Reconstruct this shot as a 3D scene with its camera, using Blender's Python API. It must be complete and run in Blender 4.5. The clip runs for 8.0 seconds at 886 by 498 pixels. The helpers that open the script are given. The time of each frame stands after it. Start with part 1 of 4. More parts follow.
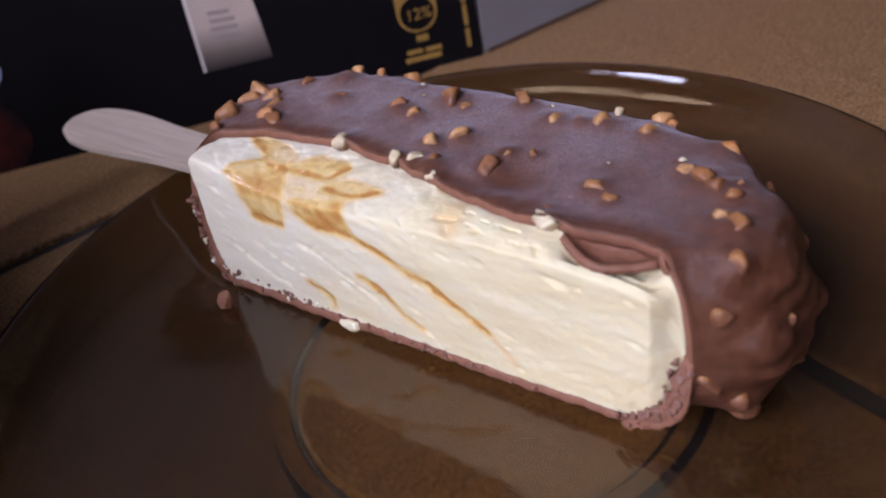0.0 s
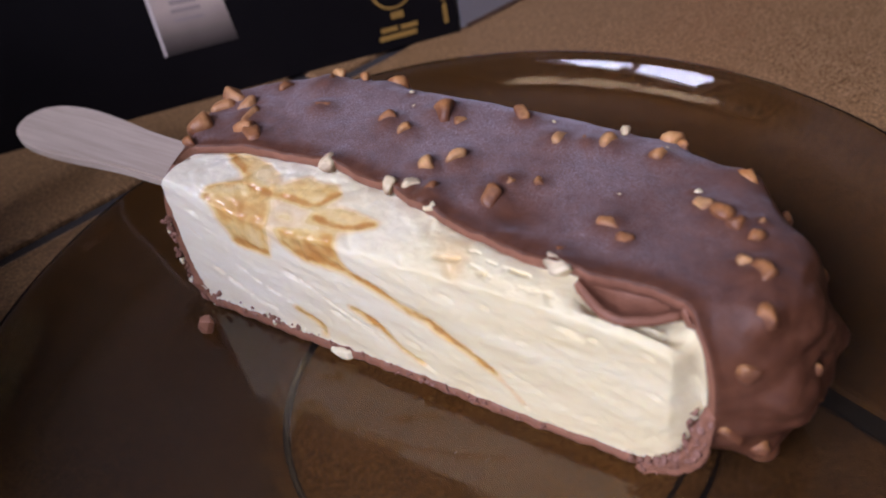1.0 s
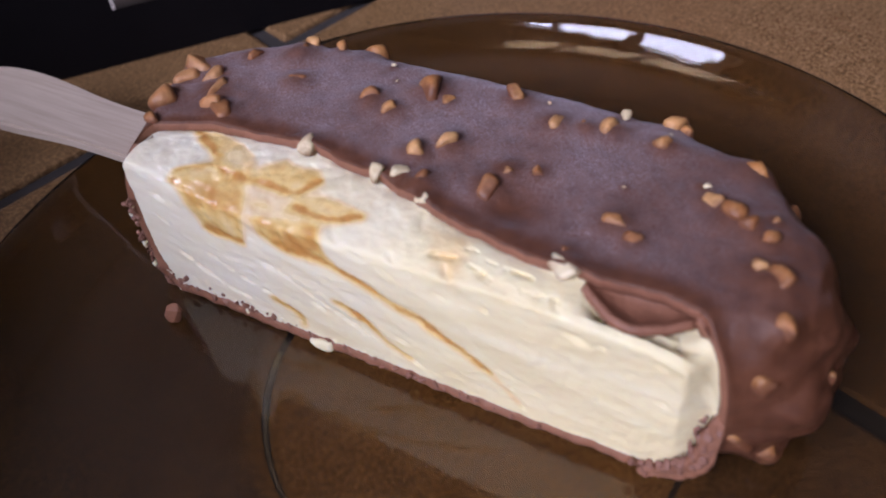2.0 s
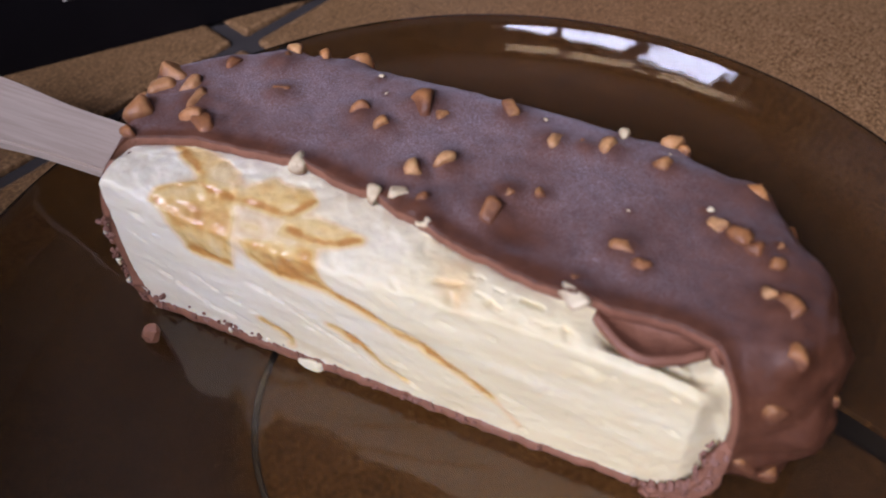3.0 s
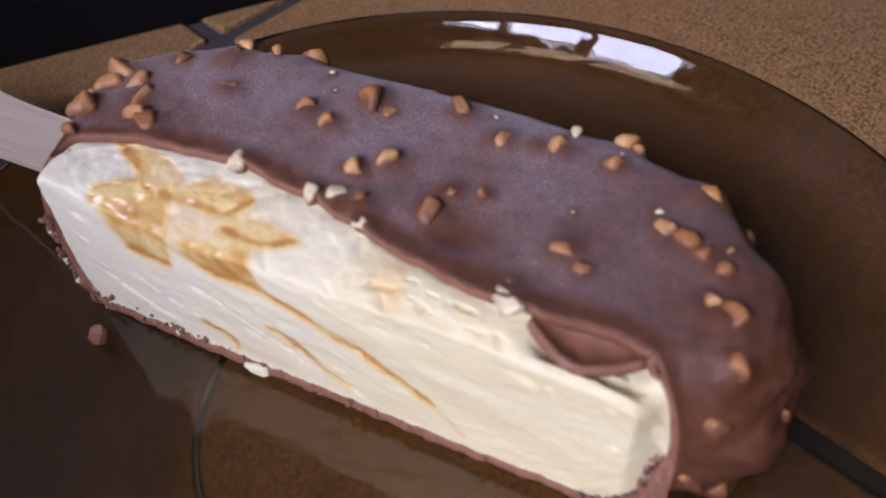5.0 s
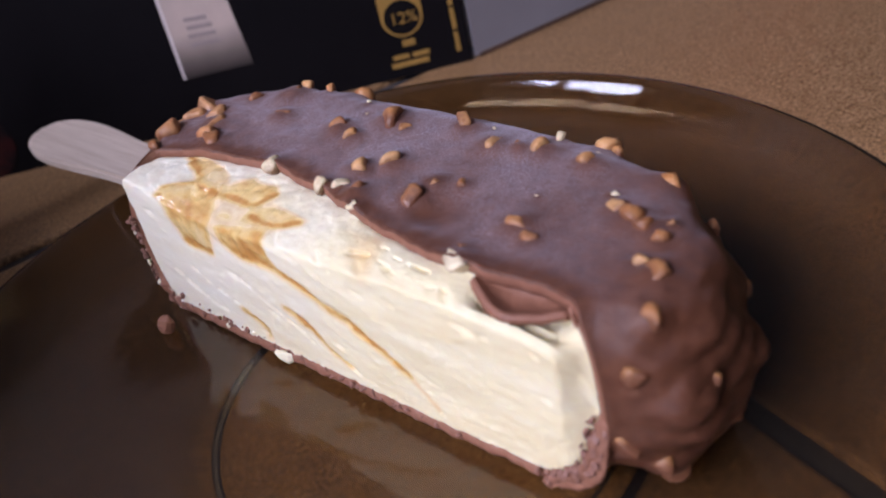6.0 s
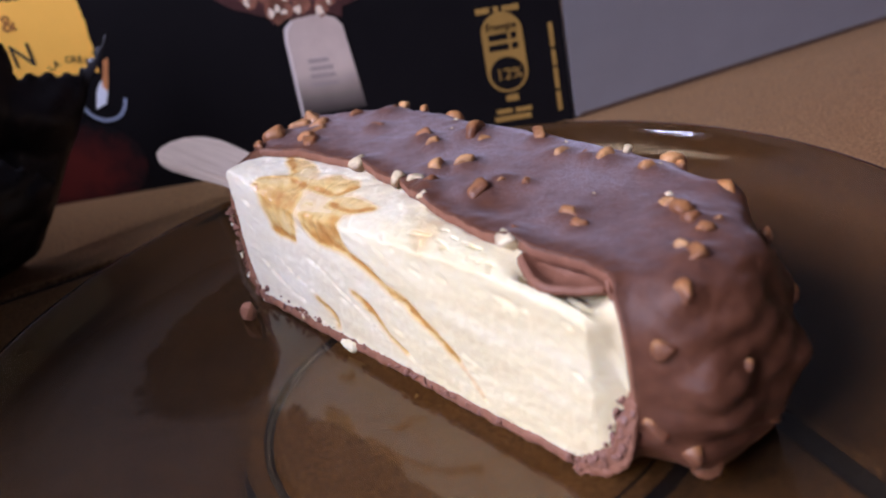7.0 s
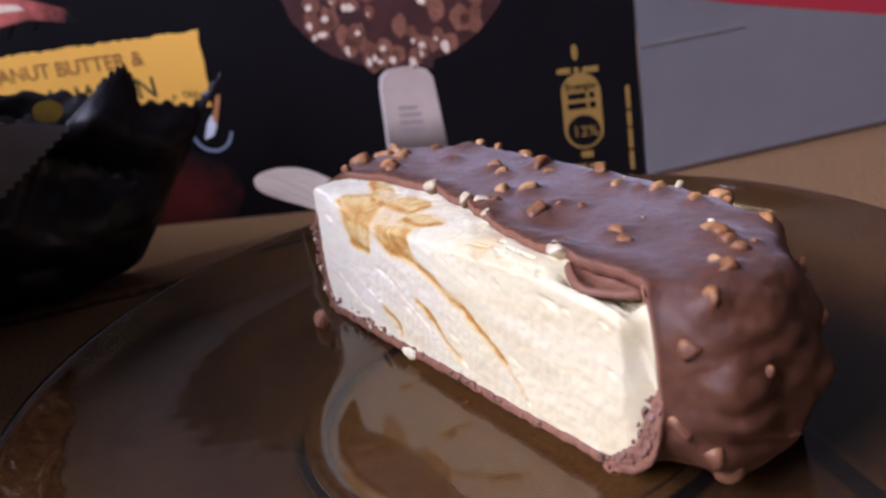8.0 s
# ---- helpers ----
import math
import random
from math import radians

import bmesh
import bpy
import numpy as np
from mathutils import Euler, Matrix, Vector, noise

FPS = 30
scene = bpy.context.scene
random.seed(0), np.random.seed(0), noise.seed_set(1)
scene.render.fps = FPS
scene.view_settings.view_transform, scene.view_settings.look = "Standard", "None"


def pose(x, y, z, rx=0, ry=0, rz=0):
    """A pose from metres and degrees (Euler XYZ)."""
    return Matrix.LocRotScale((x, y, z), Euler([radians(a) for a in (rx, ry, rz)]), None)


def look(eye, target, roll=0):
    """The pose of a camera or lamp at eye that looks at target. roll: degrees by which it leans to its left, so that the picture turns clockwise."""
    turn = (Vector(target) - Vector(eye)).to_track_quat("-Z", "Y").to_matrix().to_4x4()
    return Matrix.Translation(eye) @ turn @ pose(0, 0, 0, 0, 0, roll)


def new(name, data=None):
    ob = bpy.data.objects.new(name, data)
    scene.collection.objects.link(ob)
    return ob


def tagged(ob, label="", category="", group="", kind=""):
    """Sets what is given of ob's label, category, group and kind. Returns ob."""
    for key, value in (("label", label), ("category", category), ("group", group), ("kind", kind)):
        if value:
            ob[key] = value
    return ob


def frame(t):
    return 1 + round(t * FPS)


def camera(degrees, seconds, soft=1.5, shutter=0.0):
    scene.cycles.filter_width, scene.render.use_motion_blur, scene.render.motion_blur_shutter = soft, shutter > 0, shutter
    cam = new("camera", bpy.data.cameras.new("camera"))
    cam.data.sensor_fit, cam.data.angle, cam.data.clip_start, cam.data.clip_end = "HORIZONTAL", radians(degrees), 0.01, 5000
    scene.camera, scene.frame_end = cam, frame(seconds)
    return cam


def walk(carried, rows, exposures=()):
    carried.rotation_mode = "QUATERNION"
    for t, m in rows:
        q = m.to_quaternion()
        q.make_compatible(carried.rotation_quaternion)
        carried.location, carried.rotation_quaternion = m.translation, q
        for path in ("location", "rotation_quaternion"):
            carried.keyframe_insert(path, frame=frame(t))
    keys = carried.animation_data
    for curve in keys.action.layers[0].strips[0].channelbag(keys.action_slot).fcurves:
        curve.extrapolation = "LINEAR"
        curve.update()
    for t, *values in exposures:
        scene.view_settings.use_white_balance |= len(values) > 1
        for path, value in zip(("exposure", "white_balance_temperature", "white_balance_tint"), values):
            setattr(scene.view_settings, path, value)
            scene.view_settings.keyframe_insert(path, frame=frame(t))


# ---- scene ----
# ---------------------------------------------------------------- camera
cam = camera(54.7, 8.0, soft=2.0)
cam.data.dof.use_dof, cam.data.dof.focus_distance, cam.data.dof.aperture_fstop = True, 0.126, 22.0
METRES, EYE, TILT, LEAN, TURN = 0.13, 0.0913, -37.18, 9.14, 0.0
ROWS = [
    (0.0, 0.0, 0.0, 0.0, -0.0, 0.0, 0.0),
    (0.5, -0.0239, 0.0449, 0.0476, -1.79, -2.36, 0.57),
    (1.0, -0.0431, 0.0575, 0.1048, -2.98, -4.69, 1.14),
    (1.5, -0.0536, 0.0897, 0.1315, -4.4, -7.28, 1.05),
    (3.0, -0.147, 0.156, 0.2026, -11.57, -11.16, 0.3),
    (3.5, -0.1486, 0.166, 0.2183, -12.45, -12.11, 0.29),
    (4.0, -0.1425, 0.1928, 0.2294, -13.3, -13.13, -0.22),
    (4.5, -0.1289, 0.2009, 0.2234, -13.18, -13.14, -0.27),
    (6.0, 0.1379, 0.065, 0.0492, 4.11, -0.92, -0.64),
    (6.5, 0.1997, 0.0649, -0.0279, 7.82, 2.37, -3.6),
    (7.0, 0.208, 0.0357, -0.0686, 11.75, 5.89, -6.77),
    (7.5, 0.2289, 0.0087, -0.1157, 14.51, 8.54, -9.6),
    (8.0, 0.2617, -0.0254, -0.1484, 16.59, 10.39, -12.19),
]
EXPOSURES = [(0.0, 0.0, 6400, 13), (3.0, -0.05, 6480, 12), (4.5, -0.05, 6480, 12), (6.0, 0.18, 6330, 13.5), (8.0, 0.30, 6270, 14.5)]     # seconds, stops, white balance
walk(cam, [(t, pose(0, 0, EYE, TILT, LEAN, TURN) @ pose(METRES * x, METRES * y, METRES * z, 90 + pitch, roll, yaw)) for t, x, y, z, yaw, pitch, roll in ROWS], EXPOSURES)

# ---------------------------------------------------------------- world and light
world = bpy.data.worlds.new("daylight")
scene.world = world
world.use_nodes = True
wn = world.node_tree.nodes
sky = wn.new("ShaderNodeTexSky")
sky.sky_type, sky.sun_disc = "NISHITA", False
sky.sun_elevation, sky.sun_rotation = radians(40), radians(200)
wn["Background"].inputs["Strength"].default_value = 0.12
world.node_tree.links.new(sky.outputs[0], wn["Background"].inputs["Color"])


def window_light(name, place, target, width, height, power, colour):
    data = bpy.data.lights.new(name, "AREA")
    data.shape, data.size, data.size_y, data.energy, data.color = "RECTANGLE", width, height, power, colour
    ob = new(name, data)
    ob.matrix_world = look(place, target)
    return ob


ROOM = pose(0, 0.09, 0, 0, 0, 39)      # the turn of the room round the plate
# a tall window behind the camera: room side, wall distance, from side to side, from z to z, watts
WINDOWS = {"west": (90, 0.80, -0.57, 0.34, 0.48, 1.16, 38.0)}
for side_name, (turn, dist, w0, w1, wz0, wz1, watts) in WINDOWS.items():
    light = window_light("window_daylight", (0, 0, 0), (1, 0, 0), w1 - w0, wz1 - wz0, watts, (0.90, 0.92, 1.22))
    light.matrix_world = ROOM @ pose(0, 0, 0, 0, 0, turn) @ look(((w0 + w1) / 2, dist + 0.07, (wz0 + wz1) / 2), ((w0 + w1) / 2, 0, (wz0 + wz1) / 2))

# ---------------------------------------------------------------- materials


def material(name):
    m = bpy.data.materials.new(name)
    m.use_nodes = True
    return m, m.node_tree.nodes, m.node_tree.links, m.node_tree.nodes["Principled BSDF"]


def coords(ns, ls, scale=1000.0):
    """Object coordinates in millimetres."""
    tc = ns.new("ShaderNodeTexCoord")
    mp = ns.new("ShaderNodeMapping")
    mp.inputs["Scale"].default_value = (scale, scale, scale)
    ls.new(tc.outputs["Object"], mp.inputs["Vector"])
    return mp.outputs[0]


def noise_node(ns, ls, vec, scale, detail=4.0, rough=0.55):
    n = ns.new("ShaderNodeTexNoise")
    n.inputs["Scale"].default_value, n.inputs["Detail"].default_value, n.inputs["Roughness"].default_value = scale, detail, rough
    ls.new(vec, n.inputs["Vector"])
    return n.outputs["Fac"]


def ramp(ns, ls, fac, stops):
    r = ns.new("ShaderNodeValToRGB")
    while len(r.color_ramp.elements) < len(stops):
        r.color_ramp.elements.new(0.5)
    for e, (p, c) in zip(r.color_ramp.elements, stops):
        e.position, e.color = p, (*c, 1) if len(c) == 3 else c
    ls.new(fac, r.inputs[0])
    return r.outputs[0]


def grey(v):
    return (v, v, v)


def mix(ns, ls, fac, a, b, mode="MIX"):
    m = ns.new("ShaderNodeMix")
    m.data_type, m.blend_type = "RGBA", mode
    for sock, val in ((m.inputs[0], fac), (m.inputs[6], a), (m.inputs[7], b)):
        if isinstance(val, bpy.types.NodeSocket):
            ls.new(val, sock)
        elif isinstance(val, tuple):
            sock.default_value = (*val, 1)
        else:
            sock.default_value = val
    return m.outputs[2]


def math_node(ns, ls, op, a, b=0.0):
    m = ns.new("ShaderNodeMath")
    m.operation = op
    for sock, val in zip(m.inputs, (a, b)):
        if isinstance(val, bpy.types.NodeSocket):
            ls.new(val, sock)
        else:
            sock.default_value = val
    return m.outputs[0]


def bump(ns, ls, p, height, distance, strength=1.0):
    b = ns.new("ShaderNodeBump")
    b.inputs["Strength"].default_value, b.inputs["Distance"].default_value = strength, distance
    ls.new(height, b.inputs["Height"])
    ls.new(b.outputs[0], p.inputs["Normal"])


def simple(name, colour, rough=0.5, vary=0.15, scale=0.3, bump_mm=0.0, metallic=0.0, fine=2.0):
    """A plain surface with variation at two scales."""
    m, ns, ls, p = material(name)
    v = coords(ns, ls)
    a, b = noise_node(ns, ls, v, scale), noise_node(ns, ls, v, fine, 3)
    s = math_node(ns, ls, "ADD", math_node(ns, ls, "MULTIPLY", a, 0.6), math_node(ns, ls, "MULTIPLY", b, 0.4))
    lo, hi = tuple(c * (1 - vary) for c in colour), tuple(min(1, c * (1 + vary)) for c in colour)
    ls.new(ramp(ns, ls, s, [(0.3, lo), (0.7, hi)]), p.inputs["Base Color"])
    ls.new(ramp(ns, ls, b, [(0.3, grey(max(0.03, rough - 0.08))), (0.7, grey(min(1, rough + 0.08)))]), p.inputs["Roughness"])
    p.inputs["Metallic"].default_value = metallic
    if bump_mm:
        bump(ns, ls, p, b, bump_mm / 1000)
    return m


def chocolate_material():
    m, ns, ls, p = material("milk chocolate with frost")
    v = coords(ns, ls)
    big, mid, fine = noise_node(ns, ls, v, 0.09, 3), noise_node(ns, ls, v, 0.5, 4), noise_node(ns, ls, v, 4.5, 4, 0.75)
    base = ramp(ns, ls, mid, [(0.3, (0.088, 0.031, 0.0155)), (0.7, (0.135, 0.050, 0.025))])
    # hoar frost: fine pale bloom in broad patches, plus painted sheen on upward faces
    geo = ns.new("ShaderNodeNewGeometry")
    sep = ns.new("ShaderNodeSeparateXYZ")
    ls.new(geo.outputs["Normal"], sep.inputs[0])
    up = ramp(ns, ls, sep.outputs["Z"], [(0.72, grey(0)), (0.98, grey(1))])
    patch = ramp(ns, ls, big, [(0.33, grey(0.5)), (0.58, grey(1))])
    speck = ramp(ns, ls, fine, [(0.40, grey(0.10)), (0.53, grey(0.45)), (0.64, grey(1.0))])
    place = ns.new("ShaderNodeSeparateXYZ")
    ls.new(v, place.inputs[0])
    frost_share = ramp(ns, ls, math_node(ns, ls, "MULTIPLY", place.outputs["X"], 0.01), [(0.56, grey(1)), (0.86, grey(0.12))])     # less frost towards the blunt end
    frost = math_node(ns, ls, "MULTIPLY", math_node(ns, ls, "MULTIPLY", math_node(ns, ls, "MULTIPLY", up, patch), speck), frost_share)
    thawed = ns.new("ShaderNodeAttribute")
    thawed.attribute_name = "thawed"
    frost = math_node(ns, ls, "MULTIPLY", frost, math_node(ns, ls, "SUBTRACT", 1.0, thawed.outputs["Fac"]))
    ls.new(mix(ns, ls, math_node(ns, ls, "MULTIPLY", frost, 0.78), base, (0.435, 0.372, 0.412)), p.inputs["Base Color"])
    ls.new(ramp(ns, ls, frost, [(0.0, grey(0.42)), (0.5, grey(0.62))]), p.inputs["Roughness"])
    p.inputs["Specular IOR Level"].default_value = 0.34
    # lavender sheen set on upward faces, even where the frost is thin
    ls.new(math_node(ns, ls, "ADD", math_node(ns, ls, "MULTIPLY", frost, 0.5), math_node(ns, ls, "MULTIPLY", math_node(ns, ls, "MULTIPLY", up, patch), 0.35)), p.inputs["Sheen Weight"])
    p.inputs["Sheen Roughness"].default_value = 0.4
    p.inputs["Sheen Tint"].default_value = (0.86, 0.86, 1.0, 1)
    p.inputs["Subsurface Weight"].default_value = 0.06
    p.inputs["Subsurface Radius"].default_value = (1.0, 0.5, 0.3)
    p.inputs["Subsurface Scale"].default_value = 0.001
    h = math_node(ns, ls, "ADD", math_node(ns, ls, "MULTIPLY", fine, 0.35), mid)
    bump(ns, ls, p, h, 0.00022, 0.8)
    return m


def ice_cream_material():
    m, ns, ls, p = material("vanilla ice cream with caramel")
    v = coords(ns, ls)
    st = ns.new("ShaderNodeMapping")
    st.inputs["Rotation"].default_value = (0, radians(24), 0)
    st.inputs["Scale"].default_value = (0.09, 0.3, 0.42)
    ls.new(v, st.inputs["Vector"])
    streak, fine, mid = noise_node(ns, ls, st.outputs[0], 0.7, 5, 0.6), noise_node(ns, ls, v, 2.6, 5, 0.65), noise_node(ns, ls, v, 0.35, 4)
    # whiter towards the stick, a richer yellow towards the blunt end, in streaked layers
    rich = ramp(ns, ls, streak, [(0.28, (0.755, 0.63, 0.365)), (0.50, (0.80, 0.70, 0.44)), (0.74, (0.85, 0.772, 0.54))])
    white = ramp(ns, ls, streak, [(0.26, (0.77, 0.69, 0.51)), (0.50, (0.81, 0.745, 0.575)), (0.74, (0.845, 0.795, 0.645))])
    where = ns.new("ShaderNodeSeparateXYZ")
    ls.new(v, where.inputs[0])
    far = math_node(ns, ls, "ADD", math_node(ns, ls, "MULTIPLY", where.outputs["X"], 0.0125), math_node(ns, ls, "MULTIPLY", math_node(ns, ls, "SUBTRACT", noise_node(ns, ls, v, 0.07, 3), 0.5), 0.9))
    cream = mix(ns, ls, ramp(ns, ls, far, [(0.15, grey(0)), (0.65, grey(1))]), white, rich)
    at = ns.new("ShaderNodeAttribute")
    at.attribute_name = "caramel"
    edge = math_node(ns, ls, "ADD", at.outputs["Fac"], math_node(ns, ls, "MULTIPLY", math_node(ns, ls, "SUBTRACT", mid, 0.5), 0.22))
    amount = ramp(ns, ls, edge, [(0.12, grey(0)), (0.45, grey(0.6)), (0.85, grey(1))])
    toffee = ramp(ns, ls, edge, [(0.18, (0.76, 0.56, 0.30)), (0.38, (0.75, 0.48, 0.19)), (0.56, (0.79, 0.575, 0.245)), (0.80, (0.775, 0.54, 0.205)), (1.0, (0.54, 0.255, 0.07))])
    toffee = mix(ns, ls, ramp(ns, ls, noise_node(ns, ls, v, 0.42, 4, 0.6), [(0.50, grey(0)), (0.68, grey(0.5))]), toffee, (0.70, 0.37, 0.09))
    ls.new(mix(ns, ls, amount, cream, toffee), p.inputs["Base Color"])
    ls.new(mix(ns, ls, amount, (0.62,) * 3, (0.16,) * 3), p.inputs["Roughness"])
    ls.new(mix(ns, ls, amount, (0.5,) * 3, (0.85,) * 3), p.inputs["Specular IOR Level"])
    p.inputs["Subsurface Weight"].default_value = 0.25
    p.inputs["Subsurface Radius"].default_value = (1.0, 0.8, 0.5)
    p.inputs["Subsurface Scale"].default_value = 0.0012
    blister = noise_node(ns, ls, v, 1.6, 3, 0.6)
    h = math_node(ns, ls, "ADD", math_node(ns, ls, "MULTIPLY", fine, 0.45), math_node(ns, ls, "MULTIPLY", streak, 0.18))
    h = math_node(ns, ls, "ADD", h, math_node(ns, ls, "MULTIPLY", math_node(ns, ls, "MULTIPLY", blister, amount), 0.8))
    bump(ns, ls, p, h, 0.00020, 0.55)
    return m


def nut_material(name, lo, hi, film=0.5, rough=0.45):
    """Nut pieces, the lower part under a film of chocolate."""
    m, ns, ls, p = material(name)
    v = coords(ns, ls, 1.0)
    info = ns.new("ShaderNodeObjectInfo")
    a, b = noise_node(ns, ls, v, 2.2, 4), noise_node(ns, ls, v, 9.0, 4)
    s = math_node(ns, ls, "ADD", math_node(ns, ls, "MULTIPLY", info.outputs["Random"], 0.45), math_node(ns, ls, "MULTIPLY", a, 0.65))
    nut = ramp(ns, ls, s, [(0.25, lo), (0.85, hi)])
    sep = ns.new("ShaderNodeSeparateXYZ")
    ls.new(v, sep.inputs[0])
    level = math_node(ns, ls, "ADD", sep.outputs["Z"], math_node(ns, ls, "MULTIPLY", math_node(ns, ls, "SUBTRACT", a, 0.5), 0.55))
    cover = ramp(ns, ls, math_node(ns, ls, "ADD", level, 0.5), [(0.42 * film - 0.02, grey(1)), (0.42 * film + 0.52, grey(0))])
    ls.new(mix(ns, ls, cover, nut, (0.165, 0.062, 0.028)), p.inputs["Base Color"])
    ls.new(ramp(ns, ls, b, [(0.3, grey(rough - 0.1)), (0.7, grey(rough + 0.12))]), p.inputs["Roughness"])
    p.inputs["Subsurface Weight"].default_value = 0.05
    p.inputs["Subsurface Scale"].default_value = 0.0006
    bump(ns, ls, p, b, 0.0002, 0.7)
    return m


def wood_material():
    m, ns, ls, p = material("pale birch wood")
    v = coords(ns, ls)
    st = ns.new("ShaderNodeMapping")
    st.inputs["Scale"].default_value = (0.05, 1.0, 1.0)
    ls.new(v, st.inputs["Vector"])
    grain, pores = noise_node(ns, ls, st.outputs[0], 1.2, 5), noise_node(ns, ls, st.outputs[0], 5.0, 3)
    c = ramp(ns, ls, grain, [(0.3, (0.44, 0.345, 0.27)), (0.7, (0.57, 0.47, 0.385))])
    dark = ramp(ns, ls, pores, [(0.62, grey(0)), (0.72, grey(0.45))])
    ls.new(mix(ns, ls, dark, c, (0.34, 0.23, 0.15)), p.inputs["Base Color"])
    p.inputs["Roughness"].default_value = 0.55
    bump(ns, ls, p, grain, 0.00008, 0.6)
    return m


def glass_material():
    m, ns, ls, p = material("smoked brown glass")
    glass = p
    glass.inputs["Transmission Weight"].default_value = 1.0
    glass.inputs["Specular IOR Level"].default_value = 0.05
    out = ns["Material Output"]
    v = coords(ns, ls)
    wear = noise_node(ns, ls, v, 0.25, 5)
    glass.inputs["IOR"].default_value = 1.5
    # paler inside the foot ring, darker outside; brown sheen painted in towards the rim
    flat = ns.new("ShaderNodeVectorMath")
    flat.operation = "MULTIPLY"
    flat.inputs[1].default_value = (1, 1, 0)
    ls.new(v, flat.inputs[0])
    reach = ns.new("ShaderNodeVectorMath")
    reach.operation = "LENGTH"
    ls.new(flat.outputs[0], reach.inputs[0])
    ls.new(ramp(ns, ls, math_node(ns, ls, "MULTIPLY", reach.outputs["Value"], 0.01), [(0.27, (0.31, 0.23, 0.115)), (0.33, (0.165, 0.119, 0.060)), (0.46, (0.165, 0.119, 0.060)), (0.67, (0.255, 0.188, 0.098))]), glass.inputs["Base Color"])
    # knife-worn in the middle, clear towards the rim
    worn = ramp(ns, ls, math_node(ns, ls, "MULTIPLY", reach.outputs["Value"], 0.01), [(0.50, grey(1)), (0.62, grey(0.35))])
    ls.new(math_node(ns, ls, "MULTIPLY", worn, ramp(ns, ls, wear, [(0.35, grey(0.05)), (0.75, grey(0.13))])), glass.inputs["Roughness"])
    bump(ns, ls, p, noise_node(ns, ls, v, 0.10, 2, 0.5), 0.0006, 0.22)
    # a thin diffuse film that paints the milky veil over the glass
    veil, both = ns.new("ShaderNodeBsdfDiffuse"), ns.new("ShaderNodeMixShader")
    veil.inputs["Color"].default_value = (0.60, 0.53, 0.47, 1)
    ls.new(ramp(ns, ls, noise_node(ns, ls, v, 0.06, 5, 0.6), [(0.3, grey(0.002)), (0.7, grey(0.010))]), both.inputs[0])
    ls.new(glass.outputs[0], both.inputs[1])
    ls.new(veil.outputs[0], both.inputs[2])
    ls.new(both.outputs[0], out.inputs["Surface"])
    return m


def tile_material():
    m, ns, ls, p = material("mottled brown ceramic tile")
    v = coords(ns, ls)
    info = ns.new("ShaderNodeObjectInfo")
    big, mid, fine = noise_node(ns, ls, v, 0.045, 4), noise_node(ns, ls, v, 0.30, 5, 0.7), noise_node(ns, ls, v, 1.35, 4, 0.75)
    s = math_node(ns, ls, "ADD", math_node(ns, ls, "MULTIPLY", mid, 0.2), math_node(ns, ls, "MULTIPLY", fine, 0.8))
    c = ramp(ns, ls, s, [(0.41, (0.085, 0.042, 0.015)), (0.5, (0.220, 0.119, 0.050)), (0.59, (0.38, 0.228, 0.112))])
    ls.new(mix(ns, ls, math_node(ns, ls, "MULTIPLY", big, 0.35), c, (0.22, 0.115, 0.05)), p.inputs["Base Color"])
    ls.new(ramp(ns, ls, mid, [(0.3, grey(0.30)), (0.7, grey(0.46))]), p.inputs["Roughness"])
    bump(ns, ls, p, fine, 0.00012, 0.5)
    return m


def foil_material():
    m, ns, ls, p = material("black printed wrapper film")
    v = coords(ns, ls)
    a, b = noise_node(ns, ls, v, 0.12, 4), noise_node(ns, ls, v, 1.2, 4)
    ls.new(ramp(ns, ls, a, [(0.3, (0.009, 0.008, 0.010)), (0.7, (0.022, 0.019, 0.023))]), p.inputs["Base Color"])
    ls.new(ramp(ns, ls, b, [(0.3, grey(0.26)), (0.7, grey(0.46))]), p.inputs["Roughness"])
    p.inputs["Specular IOR Level"].default_value = 0.40
    return m


CHOC, ICE, WOOD, GLASS, TILE, FOIL = chocolate_material(), ice_cream_material(), wood_material(), glass_material(), tile_material(), foil_material()
NUT = nut_material("caramelised nut", (0.47, 0.19, 0.055), (0.70, 0.40, 0.17), 1.40)
NUT_BARE = nut_material("bare caramelised nut", (0.43, 0.18, 0.065), (0.64, 0.35, 0.155), 0.95)
NUT_FILM = nut_material("nut half under chocolate", (0.32, 0.125, 0.04), (0.58, 0.28, 0.09), 1.5)
NUT_PALE = nut_material("cut pale nut", (0.62, 0.48, 0.28), (0.82, 0.70, 0.47), 0.05)
NUT_COATED = nut_material("nut under thin chocolate", (0.27, 0.10, 0.035), (0.46, 0.20, 0.07), 1.62)
CHOC_BROKEN = simple("broken milk chocolate", (0.245, 0.104, 0.060), 0.55, 0.2, 0.4, 0.12)
CRUMB = simple("chocolate crumb", (0.225, 0.105, 0.072), 0.6, 0.2, 0.0015, 0.0, fine=0.005)
GROUT = simple("dark grout", (0.034, 0.028, 0.026), 0.85, 0.3, 0.2, 0.15)
CARD_BLACK = simple("black printed card", (0.0062, 0.0052, 0.0060), 0.55, 0.25, 0.05, 0.0)
CARD_BLACK.node_tree.nodes["Principled BSDF"].inputs["Specular IOR Level"].default_value = 0.07
CARD_INSIDE = simple("grey unprinted card", (0.27, 0.255, 0.275), 0.75, 0.07, 0.08, 0.05)
CARD_RED = simple("red printed card", (0.62, 0.045, 0.075), 0.5, 0.1, 0.05)
PRINT_GOLD = simple("gold print", (0.30, 0.17, 0.04), 0.45, 0.15, 0.2)
